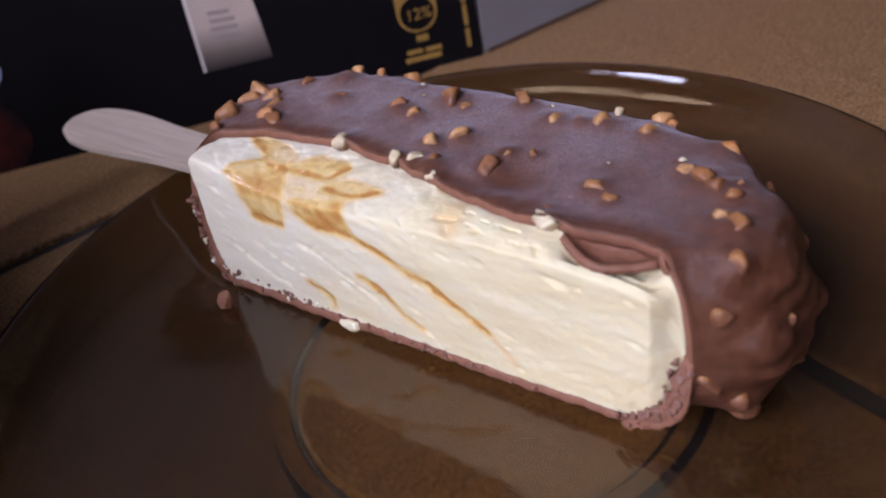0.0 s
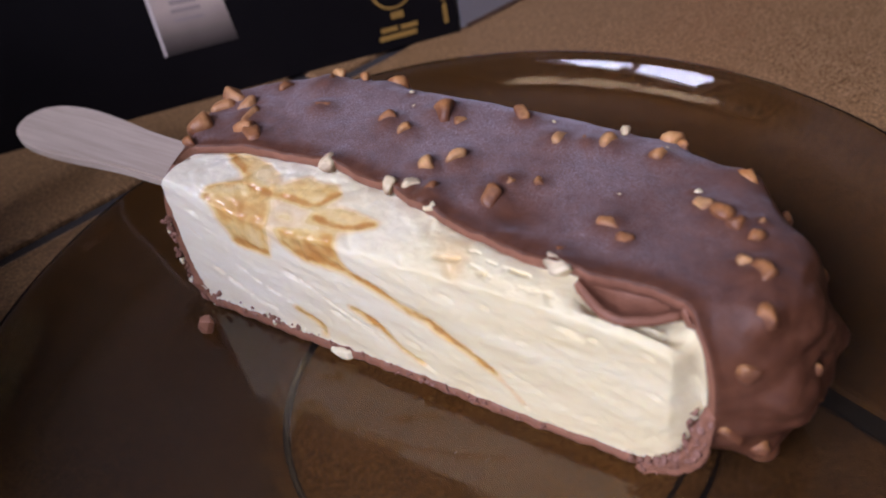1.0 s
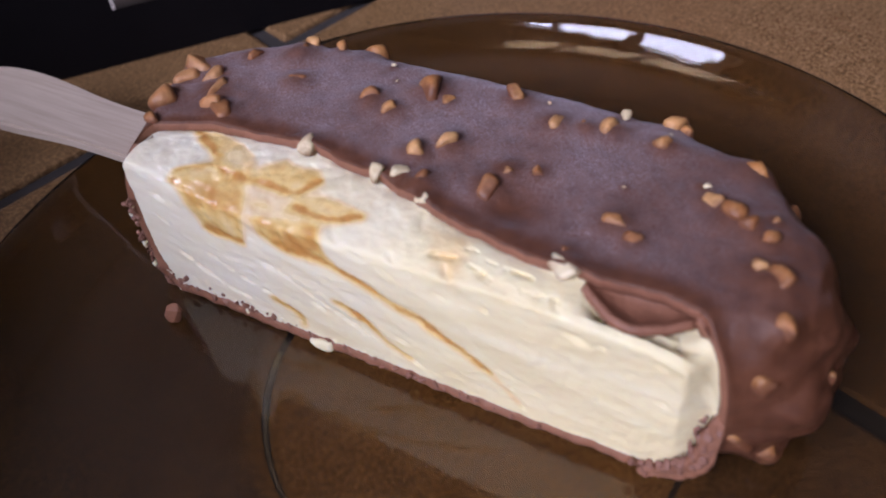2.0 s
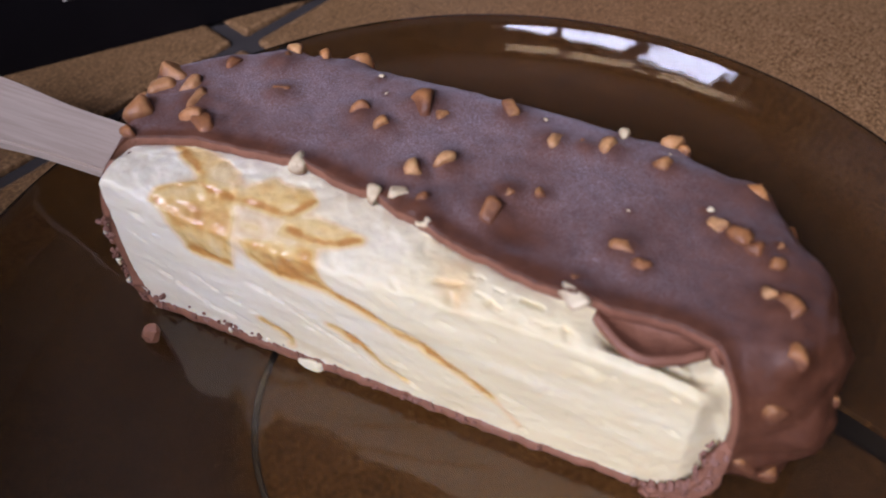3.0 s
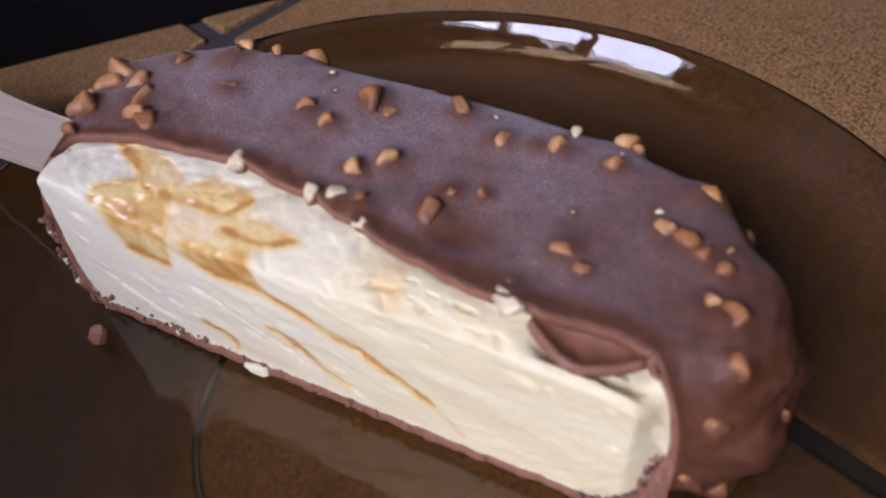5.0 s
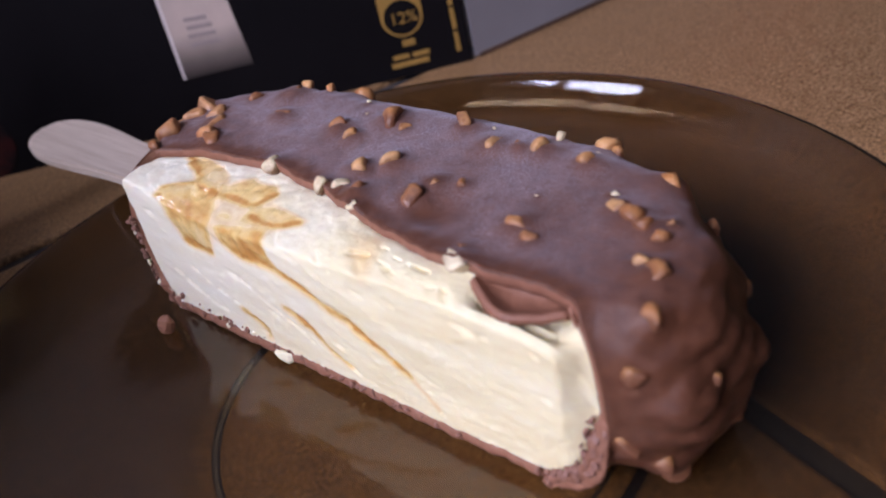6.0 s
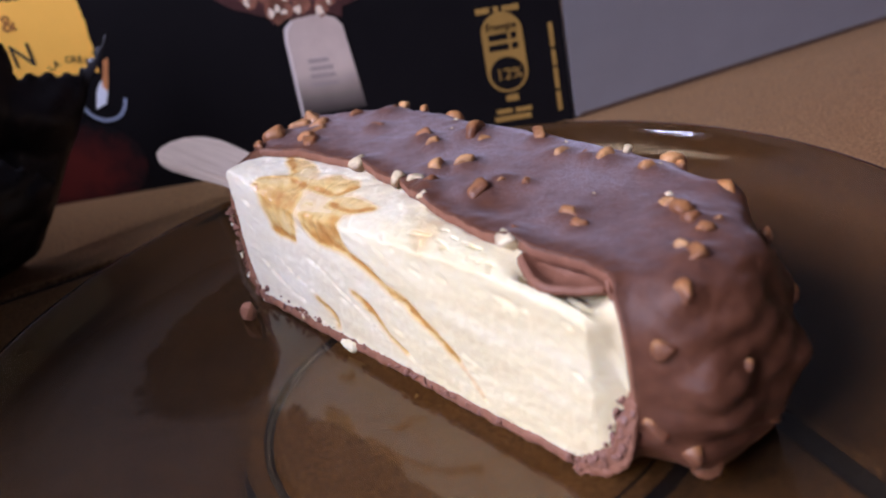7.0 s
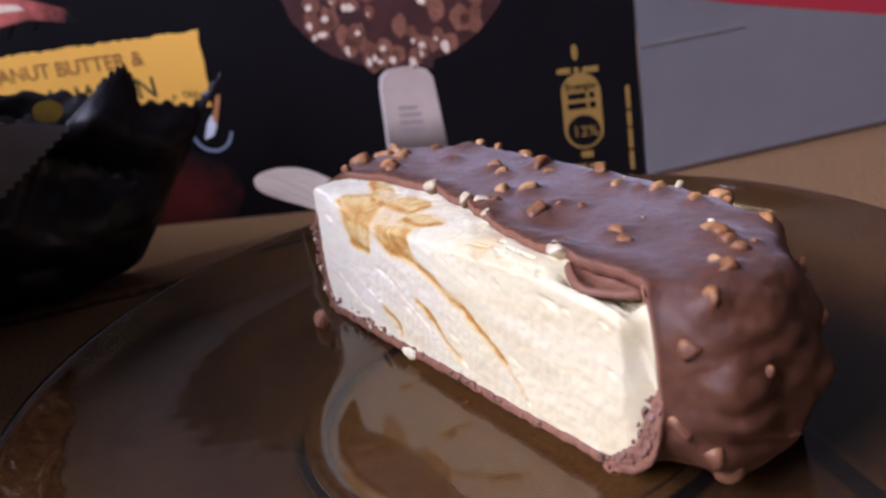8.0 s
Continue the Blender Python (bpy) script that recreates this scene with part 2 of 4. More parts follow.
PRINT_YELLOW = simple("yellow label print", (0.92, 0.48, 0.075), 0.5, 0.05, 0.1)
PRINT_BROWN = simple("brown lettering", (0.30, 0.10, 0.025), 0.5, 0.1, 0.2)
PRINT_DARK = simple("dark green lettering", (0.025, 0.025, 0.015), 0.5, 0.1, 0.2)


def stick_print():
    """Printed wood that fades into the black ground of the picture at its foot."""
    m, ns, ls, p = material("printed wooden stick")
    v = coords(ns, ls)
    sep = ns.new("ShaderNodeSeparateXYZ")
    ls.new(v, sep.inputs[0])
    wood = ramp(ns, ls, noise_node(ns, ls, v, 0.1, 4), [(0.3, (0.44, 0.34, 0.29)), (0.7, (0.56, 0.44, 0.37))])
    fade = ramp(ns, ls, math_node(ns, ls, "MULTIPLY", sep.outputs["Z"], 0.02), [(0.24, grey(1)), (0.33, grey(0.72)), (0.46, grey(0))])
    ls.new(mix(ns, ls, fade, wood, (0.012, 0.009, 0.009)), p.inputs["Base Color"])
    p.inputs["Roughness"].default_value = 0.45
    return m


PRINT_STICK = stick_print()
PRINT_CHOC = simple("printed chocolate", (0.050, 0.013, 0.011), 0.45, 0.5, 0.12)
PRINT_NUT = simple("printed nuts", (0.22, 0.085, 0.05), 0.45, 0.5, 0.35)
PRINT_RED = simple("dark red print", (0.05, 0.009, 0.007), 0.5, 0.8, 0.12)
PRINT_PINK = simple("pink glossy print", (0.60, 0.13, 0.11), 0.4, 0.6, 0.15)
PRINT_SILVER = simple("silver blue print", (0.30, 0.34, 0.45), 0.35, 0.4, 0.2)
# tones of the unseen walls and ceiling, set for bounce light and plate reflections
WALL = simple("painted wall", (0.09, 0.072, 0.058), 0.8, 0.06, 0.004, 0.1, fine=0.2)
NORTH_WALL = simple("paler bounce wall", (0.17, 0.155, 0.15), 0.8, 0.05, 0.004, 0.1, fine=0.2)
CEIL = simple("shaded ceiling", (0.24, 0.23, 0.225), 0.85, 0.04, 0.004, 0.1, fine=0.2)
FLOORM = simple("room floor", (0.10, 0.07, 0.05), 0.6, 0.2, 0.01, 0.1, fine=0.2)
FRAME = simple("white window frame", (0.75, 0.75, 0.74), 0.4, 0.05, 0.02)
DARKWOOD = simple("table wood", (0.10, 0.055, 0.03), 0.5, 0.3, 0.03)

# ---------------------------------------------------------------- helpers for meshes
MM = 0.001


def link_mesh(name, bm, mat, smooth=False):
    me = bpy.data.meshes.new(name)
    bm.to_mesh(me)
    bm.free()
    me.materials.append(mat)
    if smooth:
        me.polygons.foreach_set("use_smooth", [True] * len(me.polygons))
    return new(name, me)


def part(name, bm, mat, parent, label="", smooth=False):
    ob = link_mesh(name, bm, mat, smooth)
    ob.parent = parent
    if label:
        tagged(ob, label)
    return ob


def thing(name, m, label, category, group="", kind=""):
    ob = new(name)
    ob.empty_display_size = 0.02
    ob.matrix_basis = m
    return tagged(ob, label, category, group, kind)


def add_box(bm, x0, x1, y0, y1, z0, z1, bevel=0.0):
    r = bmesh.ops.create_cube(bm, size=1.0)
    vs = r["verts"]
    for v in vs:
        v.co = Vector(((x0 + x1) / 2 + v.co.x * (x1 - x0), (y0 + y1) / 2 + v.co.y * (y1 - y0), (z0 + z1) / 2 + v.co.z * (z1 - z0)))
    if bevel:
        es = list({e for v in vs for e in v.link_edges})
        bmesh.ops.bevel(bm, geom=es, offset=bevel, segments=2, affect="EDGES", profile=0.5)
    return bm


def box_mesh(x0, x1, y0, y1, z0, z1, bevel=0.0):
    return add_box(bmesh.new(), x0, x1, y0, y1, z0, z1, bevel)


def prism(outline, y0, y1):
    """A flat shape in x and z, given as a closed outline, between two depths."""
    bm = bmesh.new()
    a = [bm.verts.new((x, y0, z)) for x, z in outline]
    b = [bm.verts.new((x, y1, z)) for x, z in outline]
    n = len(a)
    bm.faces.new(a)
    bm.faces.new(b[::-1])
    for i in range(n):
        bm.faces.new((a[(i + 1) % n], a[i], b[i], b[(i + 1) % n]))
    bmesh.ops.recalc_face_normals(bm, faces=bm.faces)
    return bm


def grid_mesh(pts, closed=False):
    """pts: array rows x columns x 3."""
    bm = bmesh.new()
    rows, cols = pts.shape[:2]
    vs = [[bm.verts.new(pts[i, j]) for j in range(cols)] for i in range(rows)]
    for i in range(rows - (0 if closed else 1)):
        for j in range(cols - 1):
            bm.faces.new((vs[i][j], vs[i][j + 1], vs[(i + 1) % rows][j + 1], vs[(i + 1) % rows][j]))
    return bm


def lathe(profile, steps=128):
    """Turned about z; profile of (radius, z), a closed loop that may begin and end on the axis."""
    bm = bmesh.new()
    rings = []
    for r, z in profile:
        if r < 1e-7:
            rings.append([bm.verts.new((0, 0, z))])
        else:
            rings.append([bm.verts.new((r * math.cos(2 * math.pi * k / steps), r * math.sin(2 * math.pi * k / steps), z)) for k in range(steps)])
    for a, b in zip(rings, rings[1:]):
        for k in range(steps):
            l = (k + 1) % steps
            if len(a) == 1 and len(b) > 1:
                bm.faces.new((a[0], b[k], b[l]))
            elif len(b) == 1 and len(a) > 1:
                bm.faces.new((a[k], b[0], a[l]))
            elif len(a) > 1:
                bm.faces.new((a[k], b[k], b[l], a[l]))
    bmesh.ops.recalc_face_normals(bm, faces=bm.faces)
    return bm


def smooth_curve(points, n):
    """A Catmull-Rom curve through points, n samples spaced evenly along it."""
    p = np.array(points, float)
    p = np.vstack([2 * p[0] - p[1], p, 2 * p[-1] - p[-2]])
    out = []
    for i in range(1, len(p) - 2):
        t = np.linspace(0, 1, 24, endpoint=False)[:, None]
        a, b, c, d = p[i - 1], p[i], p[i + 1], p[i + 2]
        out.append(0.5 * (2 * b + (c - a) * t + (2 * a - 5 * b + 4 * c - d) * t ** 2 + (3 * b - a - 3 * c + d) * t ** 3))
    out = np.vstack(out + [p[-2][None]])
    s = np.r_[0, np.cumsum(np.linalg.norm(np.diff(out, axis=0), axis=1))]
    w = np.linspace(0, s[-1], n)
    return np.stack([np.interp(w, s, out[:, k]) for k in range(p.shape[1])], 1)


def fbm(x, y, z, scale, octaves=3):
    """Noise at places in millimetres, -1 to 1, for arrays."""
    flat = np.stack([np.ravel(a) for a in np.broadcast_arrays(x, y, z)], 1) * scale
    return np.array([noise.fractal(Vector(q), 1.0, 2.0, octaves) for q in flat]).reshape(np.broadcast(x, y, z).shape)


def text_mesh(body, size, mat, parent, m, name, label=""):
    cu = bpy.data.curves.new(name, "FONT")
    cu.body, cu.size, cu.extrude = body, size, 0.00004
    tmp = new(name + "_curve", cu)
    me = bpy.data.meshes.new_from_object(tmp.evaluated_get(bpy.context.evaluated_depsgraph_get()))
    bpy.data.objects.remove(tmp)
    me.materials.clear()
    me.materials.append(mat)
    ob = new(name, me)
    ob.parent, ob.matrix_basis = parent, m
    return tagged(ob, label) if label else ob

# ---------------------------------------------------------------- room
TOP = -0.75          # floor below the table top
RX0, RX1, RY0, RY1, RZ1 = -0.80, 2.6, -2.2, 0.60, 1.75
first = set(scene.objects)
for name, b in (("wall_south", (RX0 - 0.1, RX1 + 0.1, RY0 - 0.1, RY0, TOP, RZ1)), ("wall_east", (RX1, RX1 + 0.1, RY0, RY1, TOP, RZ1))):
    tagged(link_mesh(name, box_mesh(*b), WALL), "unseen wall, dark to hold back bounce light", "wall", kind="structure")
tagged(link_mesh("wall_north", box_mesh(RX0 - 0.1, RX1 + 0.1, RY1, RY1 + 0.1, TOP, RZ1), NORTH_WALL), "unseen wall behind the table, paler for its reflections", "wall", kind="structure")
for k, (side_name, (turn, dist, w0, w1, wz0, wz1, watts)) in enumerate(WINDOWS.items()):
    a0, a1 = (RY0, RY1) if turn else (RX0 - 0.1, RX1 + 0.1)
    bm = bmesh.new()
    for b in ((a0, w0, dist, dist + 0.1, TOP, RZ1), (w1, a1, dist, dist + 0.1, TOP, RZ1), (w0, w1, dist, dist + 0.1, TOP, wz0), (w0, w1, dist, dist + 0.1, wz1, RZ1)):
        add_box(bm, *b)
    wall = tagged(link_mesh("wall_" + side_name, bm, WALL), "unseen dark wall with a window opening", "wall", kind="structure")
    wall.matrix_basis = pose(0, 0, 0, 0, 0, turn)
    window = thing("window_%d" % (k + 1), pose(0, 0, 0, 0, 0, turn), "white framed window with bright daylight behind", "window", kind="structure")
    mid = (w0 + w1) / 2
    for x0, x1, z0, z1 in ((w0, w0 + 0.05, wz0, wz1), (w1 - 0.05, w1, wz0, wz1), (mid - 0.18, mid - 0.14, wz0 + 0.05, wz1 - 0.05), (mid + 0.10, mid + 0.15, wz0 + 0.05, wz1 - 0.05),
                           (w0 + 0.05, w1 - 0.05, wz0, wz0 + 0.05), (w0 + 0.05, w1 - 0.05, wz1 - 0.05, wz1)):
        part("window_frame", box_mesh(x0, x1, dist + 0.01, dist + 0.05, z0, z1, 0.004), FRAME, window)
tagged(link_mesh("ceiling", box_mesh(RX0 - 0.1, RX1 + 0.1, RY0 - 0.1, RY1 + 0.1, RZ1, RZ1 + 0.1), CEIL), "plain shaded ceiling", "ceiling", kind="structure")
tagged(link_mesh("floor", box_mesh(RX0 - 0.1, RX1 + 0.1, RY0 - 0.1, RY1 + 0.1, TOP - 0.1, TOP), FLOORM), "brown room floor", "floor", kind="structure")
for o in set(scene.objects) - first:
    if o.parent is None:
        o.matrix_basis = ROOM @ o.matrix_basis

# ---------------------------------------------------------------- tiled table
GRID = pose(-0.0378, 0.1840, 0, 0, 0, 36.8)     # a crossing of the joints, and their turn
PITCH, JOINT = 0.200, 0.0036
table = thing("table", GRID, "table topped with mottled brown ceramic tiles", "table", kind="structure")
part("grout", box_mesh(-2 * PITCH, 2 * PITCH, -3 * PITCH, 1 * PITCH, -0.03, -0.0012), GROUT, table, "dark recessed grout")
tile_bm = box_mesh(-PITCH / 2 + JOINT / 2, PITCH / 2 - JOINT / 2, -PITCH / 2 + JOINT / 2, PITCH / 2 - JOINT / 2, -0.012, 0, 0.0009)
tile_mesh = bpy.data.meshes.new("tile")
tile_bm.to_mesh(tile_mesh)
tile_bm.free()
tile_mesh.materials.append(TILE)
for i in range(-2, 2):
    for j in range(-3, 1):
        o = new("tile", tile_mesh)
        o.parent = table
        o.matrix_basis = pose((i + 0.5) * PITCH, (j + 0.5) * PITCH, 0)
for i, j in ((-1.8, -2.8), (1.8, -2.8), (-1.8, 0.8), (1.8, 0.8)):
    part("leg", box_mesh(i * PITCH - 0.025, i * PITCH + 0.025, j * PITCH - 0.025, j * PITCH + 0.025, TOP, -0.03, 0.004), DARKWOOD, table)

# ---------------------------------------------------------------- smoked glass plate
PLATE = (-0.0082, 0.0911)
plate = thing("plate", pose(*PLATE, 0), "round smoked brown glass plate on the tiled table", "plate")
inner = smooth_curve([(0, 2.4), (24, 2.4), (27.5, 2.6), (29.5, 3.0), (32, 3.3), (38, 3.4), (48, 3.6), (56, 4.3), (62, 5.7), (66.4, 7.9), (69.8, 11.0), (71.9, 13.4)], 70)
inner[:, 0] = np.maximum(inner[:, 0], 0)
lip = [(72.4, 13.6), (73.2, 13.5), (73.5, 12.9), (73.2, 12.3)]
outer = smooth_curve([(72.7, 11.4), (70.0, 7.4), (65, 4.2), (57, 2.5), (48, 1.9), (38, 1.8), (33.5, 1.6), (32, 0.25), (30.5, 0.1), (29, 0.25), (27.5, 0.9), (0, 0.9)], 60)
outer[:, 0] = np.maximum(outer[:, 0], 0)
profile = [(r * MM, z * MM) for r, z in list(map(tuple, inner)) + lip + list(map(tuple, outer))]
profile[0], profile[-1] = (0.0, profile[0][1]), (0.0, profile[-1][1])
plate_body = part("plate_body", lathe(profile, 192), GLASS, plate, smooth=True)
plate_body.visible_shadow = False

# ---------------------------------------------------------------- ice cream bar
BAR = pose(-0.05235, 0.1163, 0, 0, 0, math.degrees(math.atan2(-0.561, 0.828)))
bar = thing("ice_cream_bar", BAR, "nut-studded milk chocolate ice cream bar, cut open lengthwise, on the plate", "ice cream")
Z_MID, Z_TOP, Z_BOT, ROUND = 16.0, 29.4, 3.8, 7.5
OUTLINE = smooth_curve([(-1.1, 0.2), (-2.4, 7), (-4.9, 14), (-5.0, 22), (1.5, 30.5), (12, 35.4), (25, 37.6), (45, 38), (60, 37.7), (70, 36),
                        (79, 32.5), (86, 26.5), (90.8, 20), (92.4, 13), (90.4, 7), (87.0, 3.8), (83.3, 1.7)], 240)


def eased(curve):
    """The same curve, run through slowly at both ends, where the skin fans round the corners."""
    t = np.interp(np.linspace(0, 1, 240), [0, 0.10, 0.82, 1], [0, 0.055, 0.955, 1]) * 239
    return np.stack([np.interp(t, np.arange(240), curve[:, c]) for c in (0, 1)], 1)


TOP_LINE = smooth_curve([(0.4, 4.0), (0.6, 6.0), (1.6, 8.0), (4, 9.4), (8, 10.6), (15, 11.8), (24.5, 12.4), (35, 10.8), (43, 8.8), (53, 6.8), (62, 5.4), (66, 5.6), (72, 6.3), (75, 6.35),
                              (77.4, 5.8), (79.2, 4.8), (80.2, 3.7)], 240)
CUT_TOP = eased(TOP_LINE)
CUT_BOTTOM = eased(smooth_curve([(-0.5, -0.4), (20, -0.6), (40, -0.4), (60, -0.4), (78.8, 0.0)], 240))


def from_edge(u, v):
    """Distance of places from the outline of the bar."""
    p = np.stack([np.ravel(u), np.ravel(v)], 1)
    a, b = OUTLINE[:-1], OUTLINE[1:]
    ab = b - a
    best = np.full(len(p), 1e9)
    for k in range(len(a)):
        t = np.clip(((p - a[k]) @ ab[k]) / (ab[k] @ ab[k]), 0, 1)
        best = np.minimum(best, np.linalg.norm(p - a[k] - t[:, None] * ab[k], axis=1))
    return best.reshape(np.shape(u))


def dome(d, u, power=2.3):
    """Height of the rounded edge; the end at the stick is squarer."""
    r = np.interp(u, [0, 22], [3.6, ROUND])
    return (1 - (1 - np.clip(d / r, 0, 1)) ** power) ** (1 / power)


def skin(edge_curve, z_far, columns):
    q = np.linspace(0, 1, columns) ** 1.7
    plan = OUTLINE[:, None, :] * (1 - q[None, :, None]) + edge_curve[:, None, :] * q[None, :, None]
    far = z_far if z_far > Z_MID else z_far - 0.2 + 0.9 * np.clip(plan[..., 0] / 80, 0, 1)
    z = Z_MID + (far - Z_MID) * dome(from_edge(plan[..., 0], plan[..., 1]), plan[..., 0])
    return np.concatenate([plan, z[..., None]], 2)


# nuts that show on the top: along the bar, across it, size
NUTS_TOP = [(-1.0, 13.4, 5.0), (-3.4, 16.4, 2.6), (-1.5, 18.0, 3.6), (-1.9, 21.0, 5.2), (2.8, 19.7, 3.9), (4.8, 17.3, 4.8), (7.0, 13.7, 4.2), (12.0, 31.6, 2.4), (16.2, 32.6, 2.0),
            (19.4, 35.2, 4.0), (31.0, 22.4, 2.5), (37.2, 26.9, 1.8), (45.5, 30.4, 2.7), (52.2, 27.7, 3.1), (56.4, 28.2, 2.4), (59.3, 29.0, 2.8), (65.8, 34.0, 2.8),
            (67.6, 33.5, 1.8), (66.6, 28.7, 2.7), (77.3, 29.3, 3.4), (74.5, 21.3, 2.3), (81.4, 20.9, 1.6), (65.5, 14.3, 2.8), (50.3, 17.4, 2.6), (54.2, 18.6, 1.6),
            (41.5, 19.1, 2.8), (38.4, 16.4, 2.8), (81.9, 13.4, 2.2)]
NUTS_COATED = [(0.4, 8.6, 2.2), (8.9, 13.5, 3.2), (14.6, 23.4, 2.7), (4.8, 26.3, 2.4), (11.3, 28.7, 3.9), (27.2, 23.5, 3.0), (34.3, 28.1, 4.0), (77.0, 20.2, 3.2), (79.3, 19.5, 2.6),
               (81.4, 17.9, 2.2), (68.2, 12.4, 1.8), (49.5, 14.0, 3.4), (41.7, 11.4, 2.9), (62.3, 7.9, 1.9), (83.6, 12.2, 3.4), (85.7, 7.8, 2.4)]
NUTS_PALE = [(60.0, 32.3, 1.6), (72.9, 23.4, 1.2), (35.5, 10.9, 2.5), (38.3, 12.2, 2.1), (43.4, 9.2, 2.0), (24.5, 12.4, 2.7), (63.2, 5.8, 3.5)]
# nuts on the rounded end: across the bar, height, size
NUTS_END = [(3.9, 23.3, 3.4), (5.1, 18.6, 3.9), (8.0, 19.2, 2.4), (2.9, 13.7, 3.4), (4.9, 9.3, 3.8), (6.3, 6.8, 3.6), (7.0, 14.6, 2.1), (9.5, 20.4, 1.8), (19.0, 16.2, 3.4), (14.0, 11.0, 3.0), (24.0, 20.0, 3.0)]


def end_point(v, z):
    """A place on the rounded end at that width and height."""
    half = OUTLINE[160:]
    u = float(np.interp(v, half[::-1, 1], half[::-1, 0]))
    f = min(0.999, abs(z - Z_MID) / ((Z_TOP if z > Z_MID else Z_MID * 2 - Z_BOT) - Z_MID))
    inset = ROUND * (1 - (1 - f ** 2.3) ** (1 / 2.3))
    centre = np.array([70.0, 16.0])
    way = centre - [u, v]
    way /= np.linalg.norm(way)
    return np.array([u + way[0] * inset, v + way[1] * inset, z])


def top_point(u, v):
    return np.array([u, v, Z_MID + (Z_TOP - Z_MID) * float(dome(from_edge(np.array([u]), np.array([v])), u)[0])])


nut_spots = [(top_point(u, v) - [0, 0, 0.5 * (u < 7.5)], s * (0.9 if u < 7.5 else 1), NUT_BARE if u < 7.5 else NUT) for u, v, s in NUTS_TOP] + [(top_point(u, v), s, NUT_COATED) for u, v, s in NUTS_COATED]
nut_spots += [(top_point(u, v) + [0, -0.1 * s, 0.02 * s], s * 1.0, NUT_PALE) for u, v, s in NUTS_PALE] + [(end_point(v, z), s, NUT_FILM) for v, z, s in NUTS_END]
nut_spots += [(top_point(random.uniform(8, 80), random.uniform(14, 33)), random.uniform(0.35, 0.7), NUT_PALE) for _ in range(16)][:7]     # ice crystals
# smaller ones that no one could place singly, on the far side and under the coat
for k in range(26):
    w = OUTLINE[60 + k * 5]
    z = random.uniform(8, 25)
    nut_spots.append((np.array([w[0], w[1], z]) + np.array([0, -0.6, 0]), random.uniform(1.8, 3.4), random.choice((NUT_FILM, NUT_COATED))))

upper, lower = skin(CUT_TOP, Z_TOP, 90), skin(CUT_BOTTOM, Z_BOT, 50)
sheet = np.concatenate([lower[:, :0:-1], upper], 1)      # bottom edge, round the side, to the top edge
du, dv = np.gradient(sheet, axis=0), np.gradient(sheet, axis=1)
nrm = np.cross(dv, du)
nrm /= np.maximum(np.linalg.norm(nrm, axis=2, keepdims=True), 1e-9)
if nrm[120, 100, 2] < 0:
    nrm = -nrm
X, Y, Z = sheet[..., 0], sheet[..., 1], sheet[..., 2]
side = np.clip(1 - np.abs(nrm[..., 2]), 0, 1)
lift = 0.24 * fbm(X, Y, Z, 0.10, 3) + 0.12 * fbm(X + 50, Y, Z, 0.5, 2)
lift += side * np.clip((X - 60) / 25, 0, 1) * 1.7 * fbm(X, Y + 9, Z * 1.8, 0.13, 2)
mound = np.zeros(X.shape)
for c, s, _ in nut_spots:
    d2 = ((sheet - c) ** 2).sum(2)
    high = 0.12 if c[0] < 7.5 else (0.34 if c[2] > 24 else 0.30)
    mound = np.maximum(mound, high * s * np.exp(-d2 / (0.80 * s) ** 2))
lift += mound
lift -= 1.1 * np.exp(-(((X - 53) / 6) ** 2 + ((Y - 12.5) / 3.4) ** 2)) * (Z > 20)     # hollow beside a nut
row_fade = np.clip(np.minimum(np.arange(240), 239 - np.arange(240)) / 14.0, 0.1, 1)
sheet = sheet + nrm * (lift * row_fade[:, None])[..., None]
ragged = 0.35 * fbm(sheet[:, 0, 0], 0 * sheet[:, 0, 0], 0 * sheet[:, 0, 0], 0.5, 3)
sheet[:, 0, 1] += ragged
sheet[:, -1, 1] += 0.3 * fbm(sheet[:, -1, 0], 3 + 0 * sheet[:, 0, 0], 0 * sheet[:, 0, 0], 0.45, 3)
rim_rows = {}
# the broken edge: the skin turns inwards by the thickness of the coat, all round
for axis in (0, 1):
    for end in (0, -1):
        row, inner_n = np.take(sheet, end, axis), np.take(nrm, end, axis)
        inward = {(0, 0): (0.95, 0.3, 0.0), (0, -1): (-0.9, 0.42, 0.0), (1, 0): (0.0, 0.25, 0.97), (1, -1): (0.0, 0.1, -0.99)}[axis, end]
        inner_n = np.tile(-np.array(inward), (len(row), 1))
        nxt = np.take(sheet, 3 if end == 0 else -4, axis)
        way = (row - nxt) * 0.5
        way /= np.maximum(np.linalg.norm(way, axis=1, keepdims=True), 1e-6)
        turn = [row - inner_n * t + way * w for t, w in (((0.25, 0.2), (1.0, 0.42), (1.8, 0.32), (2.2, -1.0)) if (axis, end) == (1, -1) else ((0.25, 0.12), (0.9, 0.16), (1.6, 0.0), (1.9, -1.2)))]
        if axis == 0:
            rim_rows["left" if end == 0 else "right"] = row - inner_n * 1.3
        else:
            rim_rows["bottom" if end == 0 else "top"] = (row - inner_n * (1.3 if end == 0 else 1.7))[4:-4]
        add_n = np.stack([inner_n] * 4, axis)
        add = np.stack(turn if end == -1 else turn[::-1], axis)
        sheet = np.concatenate([sheet, add] if end == -1 else [add, sheet], axis)
        nrm = np.concatenate([nrm, add_n] if end == -1 else [add_n, nrm], axis)
bm = grid_mesh(sheet * MM)
bmesh.ops.recalc_face_normals(bm, faces=bm.faces)
bm.faces.ensure_lookup_table()
rows_n, cols_n = sheet.shape[:2]
